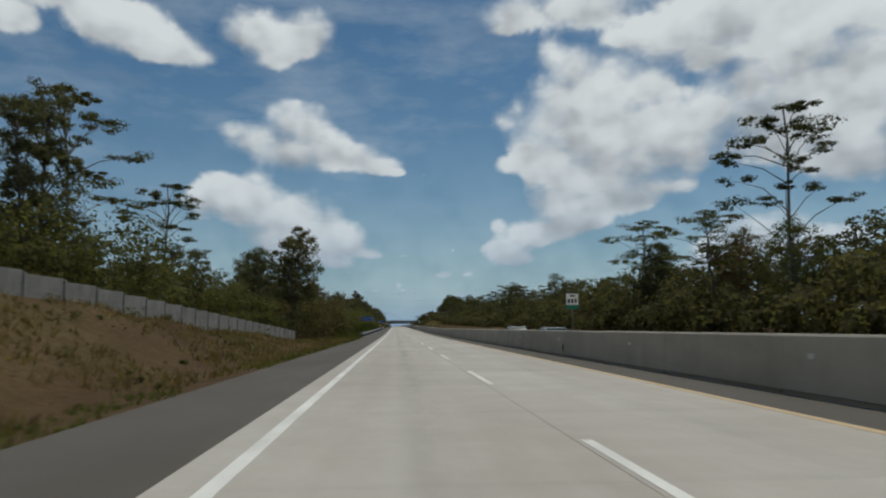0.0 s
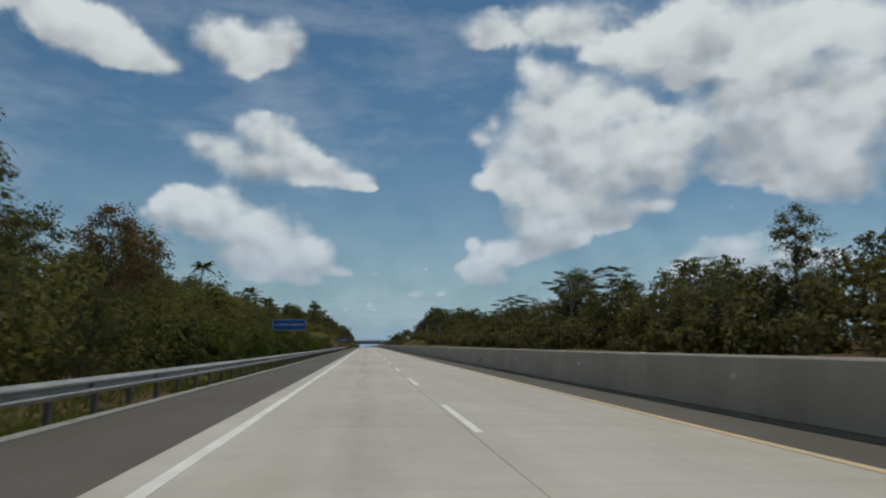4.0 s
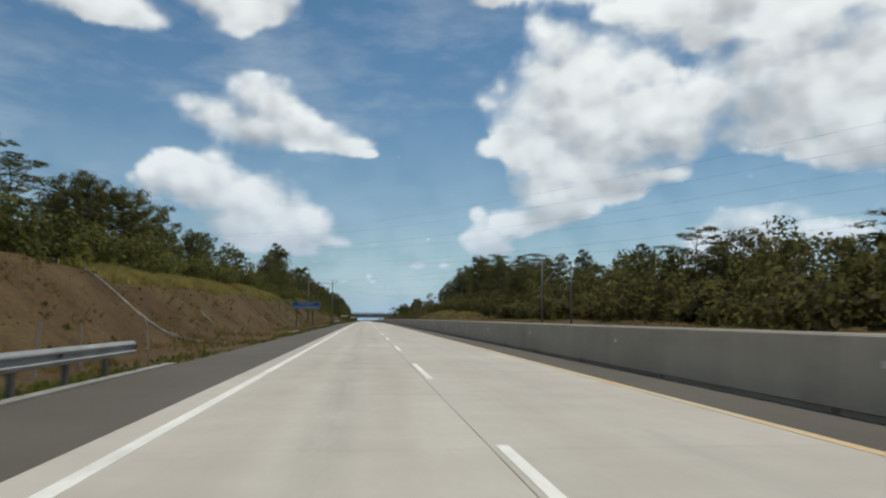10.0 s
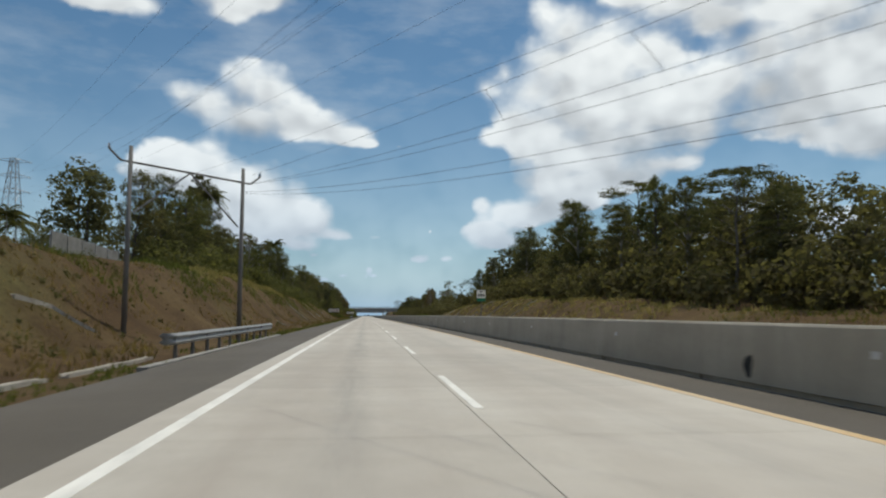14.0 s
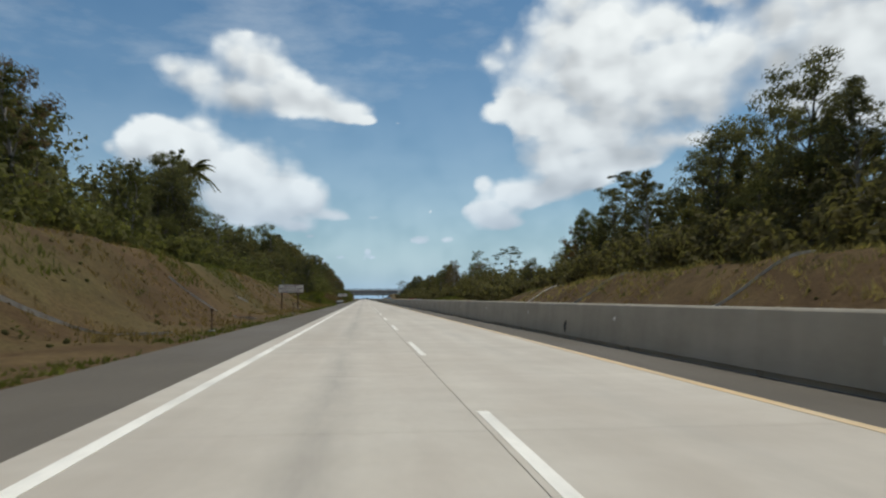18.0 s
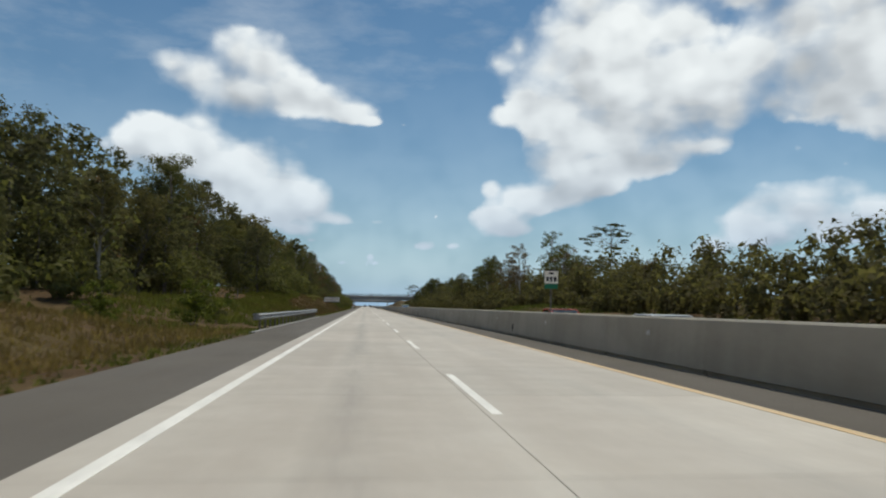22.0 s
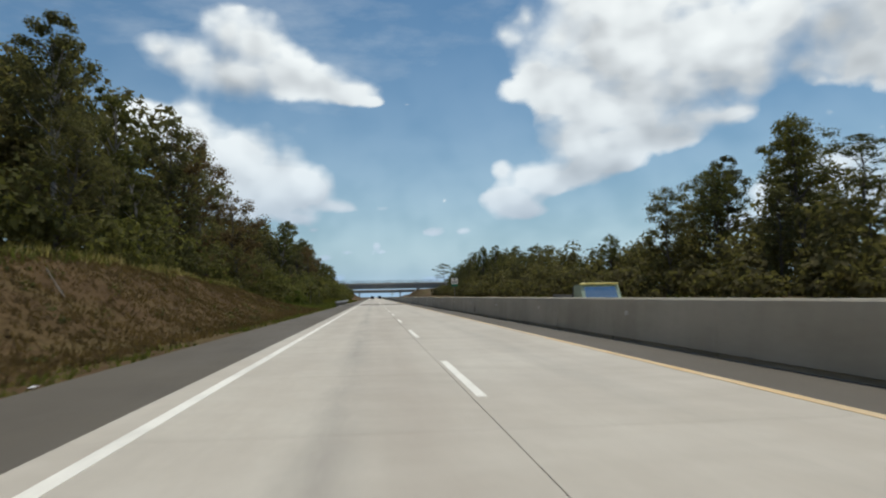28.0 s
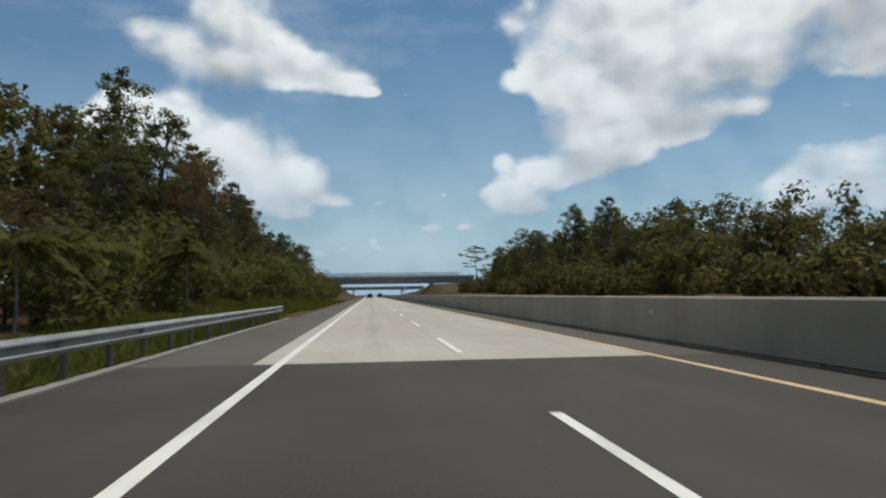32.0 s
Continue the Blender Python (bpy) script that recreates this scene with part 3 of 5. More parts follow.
tops_left = table([(38, 16.8), (50, 14.0), (60, 11.0), (70, 10.0), (80, 10.5), (92, 11.8), (110, 15.3), (128, 21.0), (146, 16.0), (164, 13.2), (182, 13.0), (200, 13.5), (218, 13.5), (236, 11.1), (254, 11.8), (272, 12.0), (290, 12.0), (308, 12.3), (326, 12.6), (344, 12.3), (362, 12.3), (380, 11.6), (398, 9.5), (416, 7.5), (434, 7.5), (456, 7.5), (463, 8.0), (468, 9.0), (474, 15.0), (480, 18.0), (488, 18.0), (506, 15.9), (524, 15.9), (542, 16.0), (560, 16.5), (578, 16.8), (596, 19.2), (614, 15.0), (632, 12.6), (650, 11.9), (668, 16.0), (686, 16.7), (704, 17.6), (722, 16.8), (740, 15.7), (758, 16.6), (776, 18.0), (794, 21.7), (812, 22.1), (830, 22.8), (848, 22.8), (866, 19.8), (884, 16.6), (902, 14.2), (920, 14.2), (938, 18.7), (956, 20.0), (974, 19.9), (992, 19.9), (1010, 16.9), (1028, 19.3), (1046, 19.3), (1064, 17.1), (1082, 17.1)])
tops_right = table([(58, 14.0), (76, 14.0), (94, 14.5), (112, 15.5), (130, 13.8), (148, 10.9), (166, 14.3), (184, 12.9), (202, 12.5), (220, 15.7), (238, 15.8), (256, 10.6), (274, 10.9), (292, 15.1), (310, 15.1), (328, 11.8), (346, 12.6), (364, 12.8), (382, 13.5), (400, 13.7), (418, 14.1), (436, 15.8), (454, 18.5), (472, 20.1), (490, 21.1), (508, 24.5), (526, 20.9), (544, 20.3), (562, 23.2), (580, 21.3), (598, 21.1), (616, 16.3), (634, 12.9), (652, 7.9), (670, 8.9), (688, 10.1), (706, 10.6), (724, 12.8), (742, 14.5), (760, 18.2), (778, 18.8), (796, 12.2), (814, 15.0), (832, 15.4), (850, 16.2), (868, 13.4), (886, 7.6), (904, 7.6), (922, 10.4), (940, 10.7), (958, 10.9), (976, 14.4), (994, 17.7), (1012, 18.1), (1030, 18.2), (1048, 18.2), (1066, 19.3)])


def ripple(x, y, k, s):
    """Smooth unevenness from a few sines."""
    return (np.sin(x * 0.9 * k + y * 0.37 * k + s) + np.sin(x * 0.41 * k - y * 0.83 * k + 1.7 * s) + np.sin(y * 1.31 * k + 0.6 * s)) / 3


def ground_z(x, y):
    x, y = np.asarray(x, float), np.asarray(y, float)
    base = road_z(y)
    cl, cr = bank_left(y), bank_right(y)
    u = -x
    toe = np.interp(y, [0, 235, 262, 600, 625, 764, 776, 790, 806], [4.4, 4.6, 7.2, 7.2, 4.6, 4.6, 6.8, 6.8, 4.6])
    cl = cl * np.interp(y, [240, 262, 600, 622], [1, 1.14, 1.14, 1.05])
    left = -0.06 - 0.10 * smooth(2.8, 4.0, u) + cl * smooth(toe, toe + np.interp(y, [715, 725, 745, 765], [8.0, 11.0, 11.0, 8.0]), u) + np.clip(u - 13, 0, 40) * 0.05 + ripple(x, y, 0.5, 1.0) * 0.28 * smooth(5, 9, u) + ripple(x, y, 1.7, 4.0) * 0.07 * smooth(3.2, 6, u)
    w = x
    right = -0.30 + 0.14 * smooth(20.9, 22, w) + cr * smooth(22.3, 29.5, w) + np.clip(w - 31, 0, 40) * 0.04 + ripple(x, y, 0.5, 2.0) * 0.28 * smooth(23, 27, w) + ripple(x, y, 1.7, 5.0) * 0.07 * smooth(21.5, 24, w)
    mid = np.full(x.shape, -0.65)
    z = np.where(x < -2.78, left, np.where(x > 20.78, right, mid))
    far = smooth(1300, 1700, y) + smooth(90, 300, np.abs(x - 9)) 
    return base + z * np.clip(1 - far, 0, 1) - 0.1 * np.clip(far, 0, 1)


def gz(x, y):
    return float(ground_z(np.array([x]), np.array([y]))[0])


def ground():
    xs = np.concatenate([[-2500, -900, -400, -220, -130, -80, -55], np.arange(-42, -14, 2.0), np.arange(-14, -2.8, 0.6), [-2.79, -2.77, 20.77, 20.79], np.arange(21.2, 32, 0.8), np.arange(33, 60, 3.0), [70, 100, 150, 240, 420, 900, 2500]])
    ys = np.concatenate([[-600, -250, -120, -60], np.arange(-30, 1000, 2.0), np.arange(1000, 1320, 8.0), [1350, 1420, 1500, 1600, 1750, 2000, 2400, 3000, 3800, 4550]])
    X, Y = np.meshgrid(xs, ys)
    Z = ground_z(X.ravel(), Y.ravel())
    w, h = len(xs), len(ys)
    i = np.arange(w * h).reshape(h, w)
    q = np.stack([i[:-1, :-1], i[:-1, 1:], i[1:, 1:], i[1:, :-1]], -1).reshape(-1, 4)
    me = mesh_np("ground", np.column_stack([X.ravel(), Y.ravel(), Z]), q, mats=[GROUND], smooth_shade=True)
    return tagged(new("ground", me), "brown earth banks with dry and green grass beside the road", "ground", kind="structure")


ground()

PATCH = (886.0, 898.4)       # the dark asphalt strip across the road
ROAD_END = 1700.0


def strip_mesh(name, x0, x1, y0, y1, z, mat, thick=0.3, step=20.0):
    b = Build()
    n = max(1, int((y1 - y0) / step))
    b.prism([(x0, z - thick), (x1, z - thick), (x1, z), (x0, z)], y0, y1, n, lift=rz)
    return b.mesh(name, mat)


road = thing("road", "pale concrete toll road with dark asphalt shoulders", "road", kind="structure")
part("shoulder", strip_mesh("shoulder", -2.75, -0.505, -60, ROAD_END, -0.012, ASPHALT), road, "dark asphalt hard shoulder")
part("inner_shoulder", strip_mesh("inner_shoulder", 7.285, 8.72, -60, ROAD_END, -0.012, ASPHALT), road, "dark asphalt strip beside the barrier")
part("asphalt_patch", strip_mesh("asphalt_patch", -2.76, 8.73, PATCH[0], PATCH[1], 0.0, ASPHALT_NEW), road, "dark asphalt strip across the road")
part("joint_bed", strip_mesh("joint_bed", -0.5, 7.28, -60, PATCH[0] - 0.01, -0.02, JOINT), road, "dark joints between the slabs")
part("joint_bed", strip_mesh("joint_bed", -0.5, 7.28, PATCH[1] + 0.01, ROAD_END, -0.02, JOINT), road, "dark joints between the slabs")
opposite = thing("opposite_road", "far carriageway of pale concrete beyond the barrier", "road", kind="structure")
part("slab", strip_mesh("slab", 10.75, 18.5, -60, ROAD_END, -0.30, CONCRETE_ROAD), opposite)
part("shoulder", strip_mesh("shoulder", 9.32, 10.745, -60, ROAD_END, -0.312, ASPHALT), opposite)
part("shoulder", strip_mesh("shoulder", 18.505, 20.75, -60, ROAD_END, -0.312, ASPHALT), opposite)
part("edge_line", strip_mesh("edge_line", 17.9, 18.06, -60, ROAD_END, -0.296, WHITE_PAINT, 0.003), opposite)


# ---- road markings ----
markings = thing("road_marking", "white and yellow painted lines on the road", "road marking", kind="structure")
part("edge_line", strip_mesh("edge_line", -0.085, 0.085, -60, ROAD_END, 0.005, WHITE_PAINT, 0.004), markings, "solid white edge line")
part("median_line", strip_mesh("median_line", 7.105, 7.275, -60, ROAD_END, 0.005, YELLOW_PAINT, 0.004), markings, "solid yellow line beside the barrier")
dash_mesh = Build().box(-0.065, 0.065, -5.0, 0, 0.001, 0.004).mesh("dash", WHITE_PAINT)
for k in range(-2, 110):
    y = 8.17 + 13 * k
    part("dash", dash_mesh, markings, m=pose(3.6, y, rz(y), slope_deg(y - 2.5), 0, 0))


# ---- median barrier ----
barrier = thing("median_barrier", "long grey concrete barrier between the carriageways", "barrier", kind="structure")
unit = 6.0
sec = [(-0.20, -0.55), (0.20, -0.55), (0.20, 0.055), (0.25, 0.07), (0.165, 1.07), (0.135, 1.11), (-0.135, 1.11), (-0.165, 1.07), (-0.25, 0.07), (-0.20, 0.055)]
unit_mesh = Build().prism(sec, 0.008, unit - 0.008).mesh("barrier_unit", BARRIER)
for k in range(-6, 220):
    y = k * unit + 1.5
    part("barrier_unit", unit_mesh, barrier, m=pose(9.02, y, rz(y), slope_deg(y + 3), 0, 0))
stud_mesh = Build().box(-0.012, 0.0, -0.05, 0.05, -0.05, 0.05, 0.0).mesh("reflector", SIGN_LETTER)
for k in range(0, 118):
    y = 2.5 + 10 * k
    part("reflector", stud_mesh, barrier, "small white reflector", m=pose(8.824, y, rz(y) + 0.72, 0, 4.86, 0)) if k == 0 else part("reflector", stud_mesh, barrier, m=pose(8.824, y, rz(y) + 0.72, 0, 4.86, 0))
hb = Build()
ang = np.linspace(0, PI2, 13)[:-1]
rr = 1 + 0.18 * np.sin(ang * 3 + 1)
hb.add(np.vstack([np.column_stack([np.zeros(12), 0.15 * rr * np.cos(ang), 0.2 * rr * np.sin(ang)]), np.column_stack([np.full(12, -0.008), 0.12 * rr * np.cos(ang), 0.17 * rr * np.sin(ang)])]),
       [(j, (j + 1) % 12, 12 + (j + 1) % 12, 12 + j) for j in range(12)], [(12, 12 + j, 13 + j) for j in range(1, 11)])
# a near-black disc on the face; the hole's shaded inside is put into its colour
hole_mesh = hb.mesh("drain_hole", DARK_HOLE)
for k in range(0, 20):
    y = 31.5 + 60.7 * k
    part("drain_hole", hole_mesh, barrier, m=pose(8.793, y, rz(y) + 0.36, 0, 4.86, 0))

part("damp_streak", Build().box(-0.004, 0.0, -0.14, 0.10, -0.30, 0.30).mesh("damp_streak", CONCRETE_PALE), barrier, "dark damp streak down the face", m=pose(8.820, 560.8, rz(560.8) + 0.68, 0, 4.86, 0))


# ---- signs ----
def lettering(text, width, height, mat, face_y, cz, parent, label="", bold=0.0):
    """One line of letters, fitted to a width and height, on a panel that faces the traffic."""
    cu = bpy.data.curves.new("text", "FONT")
    cu.body, cu.align_x, cu.align_y, cu.extrude = text, "CENTER", "CENTER", 0.0
    cu.resolution_u, cu.offset = 3, bold
    tmp = new("text", cu)
    bpy.context.view_layer.update()
    me = bpy.data.meshes.new_from_object(tmp.evaluated_get(bpy.context.evaluated_depsgraph_get()))
    bpy.data.objects.remove(tmp)
    co = np.empty(len(me.vertices) * 3, np.float32)
    me.vertices.foreach_get("co", co)
    co = co.reshape(-1, 3)
    lo, hi = co.min(0), co.max(0)
    out = np.zeros_like(co)
    out[:, 0] = ((co[:, 0] - lo[0]) / (hi[0] - lo[0]) - 0.5) * width
    out[:, 2] = ((co[:, 1] - lo[1]) / (hi[1] - lo[1]) - 0.5) * height + cz
    out[:, 1] = face_y
    me.vertices.foreach_set("co", out.ravel())
    bm = bmesh.new()
    bm.from_mesh(me)
    bpy.data.meshes.remove(me)
    left = set(bm.faces)
    while left:
        group, todo = set(), [next(iter(left))]
        while todo:
            f = todo.pop()
            if f in left:
                left.discard(f)
                group.add(f)
                todo += [g for e in f.edges for g in e.link_faces]
        ids = {}
        faces = [[ids.setdefault(v, len(ids)) for v in f.verts] for f in group]
        one = bpy.data.meshes.new("letter")
        one.from_pydata([tuple(v.co) for v in ids], [], faces)
        one.materials.append(mat)
        part("letter", one, parent, label)
    bm.free()


def road_sign(label, x0, x1, y, z0, z1, sheet, ink, lines, posts, footing=True):
    """A panel on two posts over concrete feet. lines: text, width, height, centre height."""
    cx, g = (x0 + x1) / 2, rz(y)
    s = thing("road_sign", label, "road sign", at=pose(cx, y, g))
    hw = (x1 - x0) / 2
    part("panel", Build().box(-hw, hw, -0.02, 0.02, z0, z1).mesh("panel", sheet), s)
    part("panel_back", Build().box(-hw + 0.01, hw - 0.01, 0.022, 0.03, z0 + 0.01, z1 - 0.01).mesh("panel_back", SIGN_BACK), s)
    rim = Build()
    for a, b, c, d in ((-hw, hw, z0, z0 + 0.03), (-hw, hw, z1 - 0.03, z1), (-hw, -hw + 0.03, z0, z1), (hw - 0.03, hw, z0, z1)):
        rim.box(a, b, -0.026, -0.021, c, d)
    part("border", rim.mesh("border", ink), s)
    for text, w, h, cz in lines:
        lettering(text, w, h, ink, -0.0235, cz, s, bold=0.016)
    for px in posts:
        low = gz(px, y) - g
        part("post", Build().tube([(px - cx, 0.09, low - 0.3), (px - cx, 0.09, z1 - 0.06)], 0.085, 8).mesh("post", RUST_POST), s)
        if footing:
            part("footing", Build().box(px - cx - 0.24, px - cx + 0.24, -0.16, 0.32, low - 0.4, low + 0.24, 0.03).mesh("footing", CONCRETE_PALE), s)
    return s


road_sign("blue lane-keeping sign with white lettering on two posts", -7.12, -3.92, 181.1, 2.68, 3.70, SIGN_BLUE, SIGN_LETTER, [("GUNAKAN LAJUR KIRI", 2.75, 0.25, 3.19)], (-6.3, -4.7), False)
road_sign("blue overtaking-lane sign with white lettering on two posts", -8.46, -4.38, 382.0, 2.53, 3.52, SIGN_BLUE, SIGN_LETTER, [("LAJUR KANAN", 2.2, 0.25, 3.24), ("HANYA UNTUK MENDAHULUI", 3.8, 0.25, 2.80)], (-7.75, -5.4))
road_sign("white no-overtaking sign with dark red lettering", -7.85, -4.9, 581.9, 1.95, 2.92, SIGN_WHITE, SIGN_RED, [("DILARANG", 1.7, 0.2, 2.74), ("MENDAHULUI DARI", 2.7, 0.2, 2.44), ("SEBELAH KIRI", 2.1, 0.2, 2.13)], (-7.45, -5.55))
road_sign("white hard-shoulder sign with dark red lettering", -7.82, -4.17, 781.5, 1.97, 3.14, SIGN_WHITE, SIGN_RED, [("DILARANG", 1.6, 0.24, 2.94), ("MENGGUNAKAN BAHU JALAN", 3.5, 0.24, 2.56), ("KECUALI DARURAT", 2.4, 0.24, 2.18)], (-7.15, -4.9))


def km_sign():
    s = thing("distance_sign", "small white and green distance plate on the concrete barrier", "road sign", "distance plates")
    part("post", Build().tube([(0, 0, 1.0), (0, 0, 2.62)], 0.03, 8).mesh("post", POST_STEEL), s)
    part("panel", Build().box(-0.26, 0.26, -0.05, -0.03, 2.18, 2.70).mesh("panel", SIGN_WHITE), s)
    part("lower_panel", Build().box(-0.26, 0.26, -0.05, -0.03, 1.99, 2.17).mesh("lower_panel", SIGN_GREEN), s)
    for x0, x1, z0, z1 in ((-0.26, 0.26, 2.66, 2.70), (-0.1, 0.1, 2.53, 2.60), (-0.19, -0.10, 2.26, 2.44), (-0.045, 0.045, 2.26, 2.44), (0.10, 0.19, 2.26, 2.44)):
        part("mark", Build().box(x0, x1, -0.056, -0.051, z0, z1).mesh("mark", DARK_HOLE), s)
    return s


km = km_sign()
for i, y in enumerate((231.0, 30.5, 426.5, 632.4, 833.8, 1034.0)):
    at = pose(9.0, y, rz(y) + 0.02)
    if i == 0:
        km.matrix_world = at
    else:
        copy_thing(km, at)


# ---- guardrails ----
def guardrail(y0, y1, x=-3.0, up=0.0):
    """A W-beam rail on steel posts, with turned ends, behind a pale concrete edge strip."""
    g = thing("guardrail", "galvanised steel guardrail on posts along the shoulder", "guardrail", "roadside guardrails")
    w = [(-0.00, 0.40), (0.02, 0.42), (0.075, 0.45), (0.08, 0.475), (0.03, 0.515), (0.005, 0.54), (0.005, 0.56), (0.03, 0.585), (0.08, 0.625), (0.075, 0.65), (0.02, 0.69), (0.0, 0.71)]
    sec = [(a, b) for a, b in w] + [(a - 0.012, b) for a, b in w[::-1]]
    beam = Build().prism(sec, 0, 4.02).mesh("beam", STEEL)
    post = Build().box(-0.11, -0.02, -0.055, 0.055, -0.6, 0.70).box(-0.02, -0.001, -0.035, 0.035, 0.46, 0.66).mesh("post", POST_STEEL)
    n = int((y1 - y0) / 4)
    for k in range(n):
        y = y0 + 4 * k
        part("beam", beam, g, m=pose(x, y, rz(y) + up, slope_deg(y + 2), 0, 0))
        for dy in (0.5, 2.5):
            part("post", post, g, m=pose(x, y + dy, rz(y + dy) + up))
    k = len(w)
    for s, y in ((-1, y0), (1, y0 + 4 * n)):
        pts = []
        for a in np.linspace(0, math.pi * 0.9, 7):
            for px, pz in w:
                pts.append((x - 0.14 + (0.14 + px) * math.cos(a), y + s * 0.2 * math.sin(a), pz + rz(y) + up))
        b = Build().add(pts, [(i * k + j, i * k + j + 1, (i + 1) * k + j + 1, (i + 1) * k + j) for i in range(6) for j in range(k - 1)])
        part("end_piece", b.mesh("end_piece", STEEL, True), g, "turned-back rail end")
    part("edge_strip", strip_mesh("edge_strip", x - 0.02, x + 0.235, y0 - 3, y0 + 4 * n + 3, 0.03, CONCRETE_PALE, 0.3, 6), g, "pale concrete edge strip")
    return g


for a, b, up in ((99, 293, 0.0), (403.5, 424.5, 0.0), (641, 682.5, 0.09), (880, 925, 0.04)):
    guardrail(a, b, up=up)


# ---- overpasses ----
def overpass(y, xa, xb, z0, depth, width, piers, label, rail=True):
    """A girder bridge over the road: deck, girders, parapets, fence and piers."""
    o = thing("overpass", label, "bridge")
    z1 = z0 + depth
    b = Build().box(xa, xb, y, y + width, z1 - 0.25, z1)
    part("deck", b.mesh("deck", BRIDGE), o)
    for k in range(5):
        gy = y + 0.5 + k * (width - 1) / 4
        part("girder", Build().box(xa + 0.5, xb - 0.5, gy - 0.25, gy + 0.25, z0, z0 + 0.3).box(xa + 0.5, xb - 0.5, gy - 0.1, gy + 0.1, z0 + 0.3, z1 - 0.5).box(xa + 0.5, xb - 0.5, gy - 0.35, gy + 0.35, z1 - 0.5, z1 - 0.252).mesh("girder", BRIDGE), o)
    for yy in (y - 0.002, y + width - 0.25):
        part("parapet", Build().box(xa, xb, yy, yy + 0.25, z1 + 0.002, z1 + 0.85, 0.03).mesh("parapet", CHUTE), o)
        if rail:
            f = Build()
            for x in np.arange(xa + 1, xb, 2.0):
                f.box(x - 0.03, x + 0.03, yy + 0.1, yy + 0.16, z1 + 0.84, z1 + 2.4)
            for z in (1.1, 1.25, 1.4, 1.55, 1.7, 1.85, 2.0, 2.15, 2.4):
                f.box(xa + 6, xb - 6, yy + 0.115, yy + 0.145, z1 + z - 0.02, z1 + z + 0.02)
            part("fence", f.mesh("fence", STEEL), o, "thin steel fence along the parapet")
    for px in piers:
        g = gz(px, y + width / 2)
        part("pier_cap", Build().box(px - 0.8, px + 0.8, y + 0.3, y + width - 0.3, z0 - 0.9, z0 - 0.002).mesh("pier_cap", BRIDGE), o)
        for k in range(3):
            yy = y + 1.2 + k * (width - 2.4) / 2
            part("pier", Build().tube([(px, yy, g - 0.5), (px, yy, z0 - 0.9)], 0.5, 14).mesh("pier", BRIDGE, True), o)
    return o


overpass(1195, -30, 47, 3.2, 2.5, 9.0, (-11.4, 28.7), "grey concrete overpass with a steel fence across the road")
overpass(1485, -30, 47, rz(1485) + 5.2, 2.0, 8.0, (-11.4, 28.7), "second grey concrete overpass farther along the road", False)


# ---- trees ----
def leaf_cloud(rng, centres, radii, per, size, flat=0.0, droop=0.0):
    """Corners of many small pointed leaves, heaped in clumps. centres (n,3), radii (n,3)."""
    c = np.repeat(np.asarray(centres, float), per, 0)
    r = np.repeat(np.asarray(radii, float), per, 0)
    n = len(c)
    d = rng.normal(size=(n, 3))
    d /= np.linalg.norm(d, axis=1)[:, None]
    p = c + d * r * (rng.random((n, 1)) ** 0.45)
    nrm = d * 1.0 + rng.normal(size=(n, 3)) * (0.36 * (1 - flat * 0.6)) + (0, 0, 0.4 + flat)
    nrm /= np.linalg.norm(nrm, axis=1)[:, None]
    ax = np.cross(nrm, rng.normal(size=(n, 3))) - (0, 0, droop)
    ax /= np.linalg.norm(ax, axis=1)[:, None] + 1e-9
    sd = np.cross(nrm, ax)
    s = size * rng.uniform(0.6, 1.3, (n, 1))
    v = np.stack([p - ax * s * 0.45 - sd * s * 0.4, p - ax * s * 0.45 + sd * s * 0.4, p + ax * s * 0.55], 1).reshape(-1, 3)
    q = np.arange(3 * n).reshape(n, 3)
    return v, q


def wander(rng, a, b, n, amount):
    pts = np.linspace(a, b, n)
    pts[1:-1] += rng.normal(size=(n - 2, 3)) * amount
    return pts


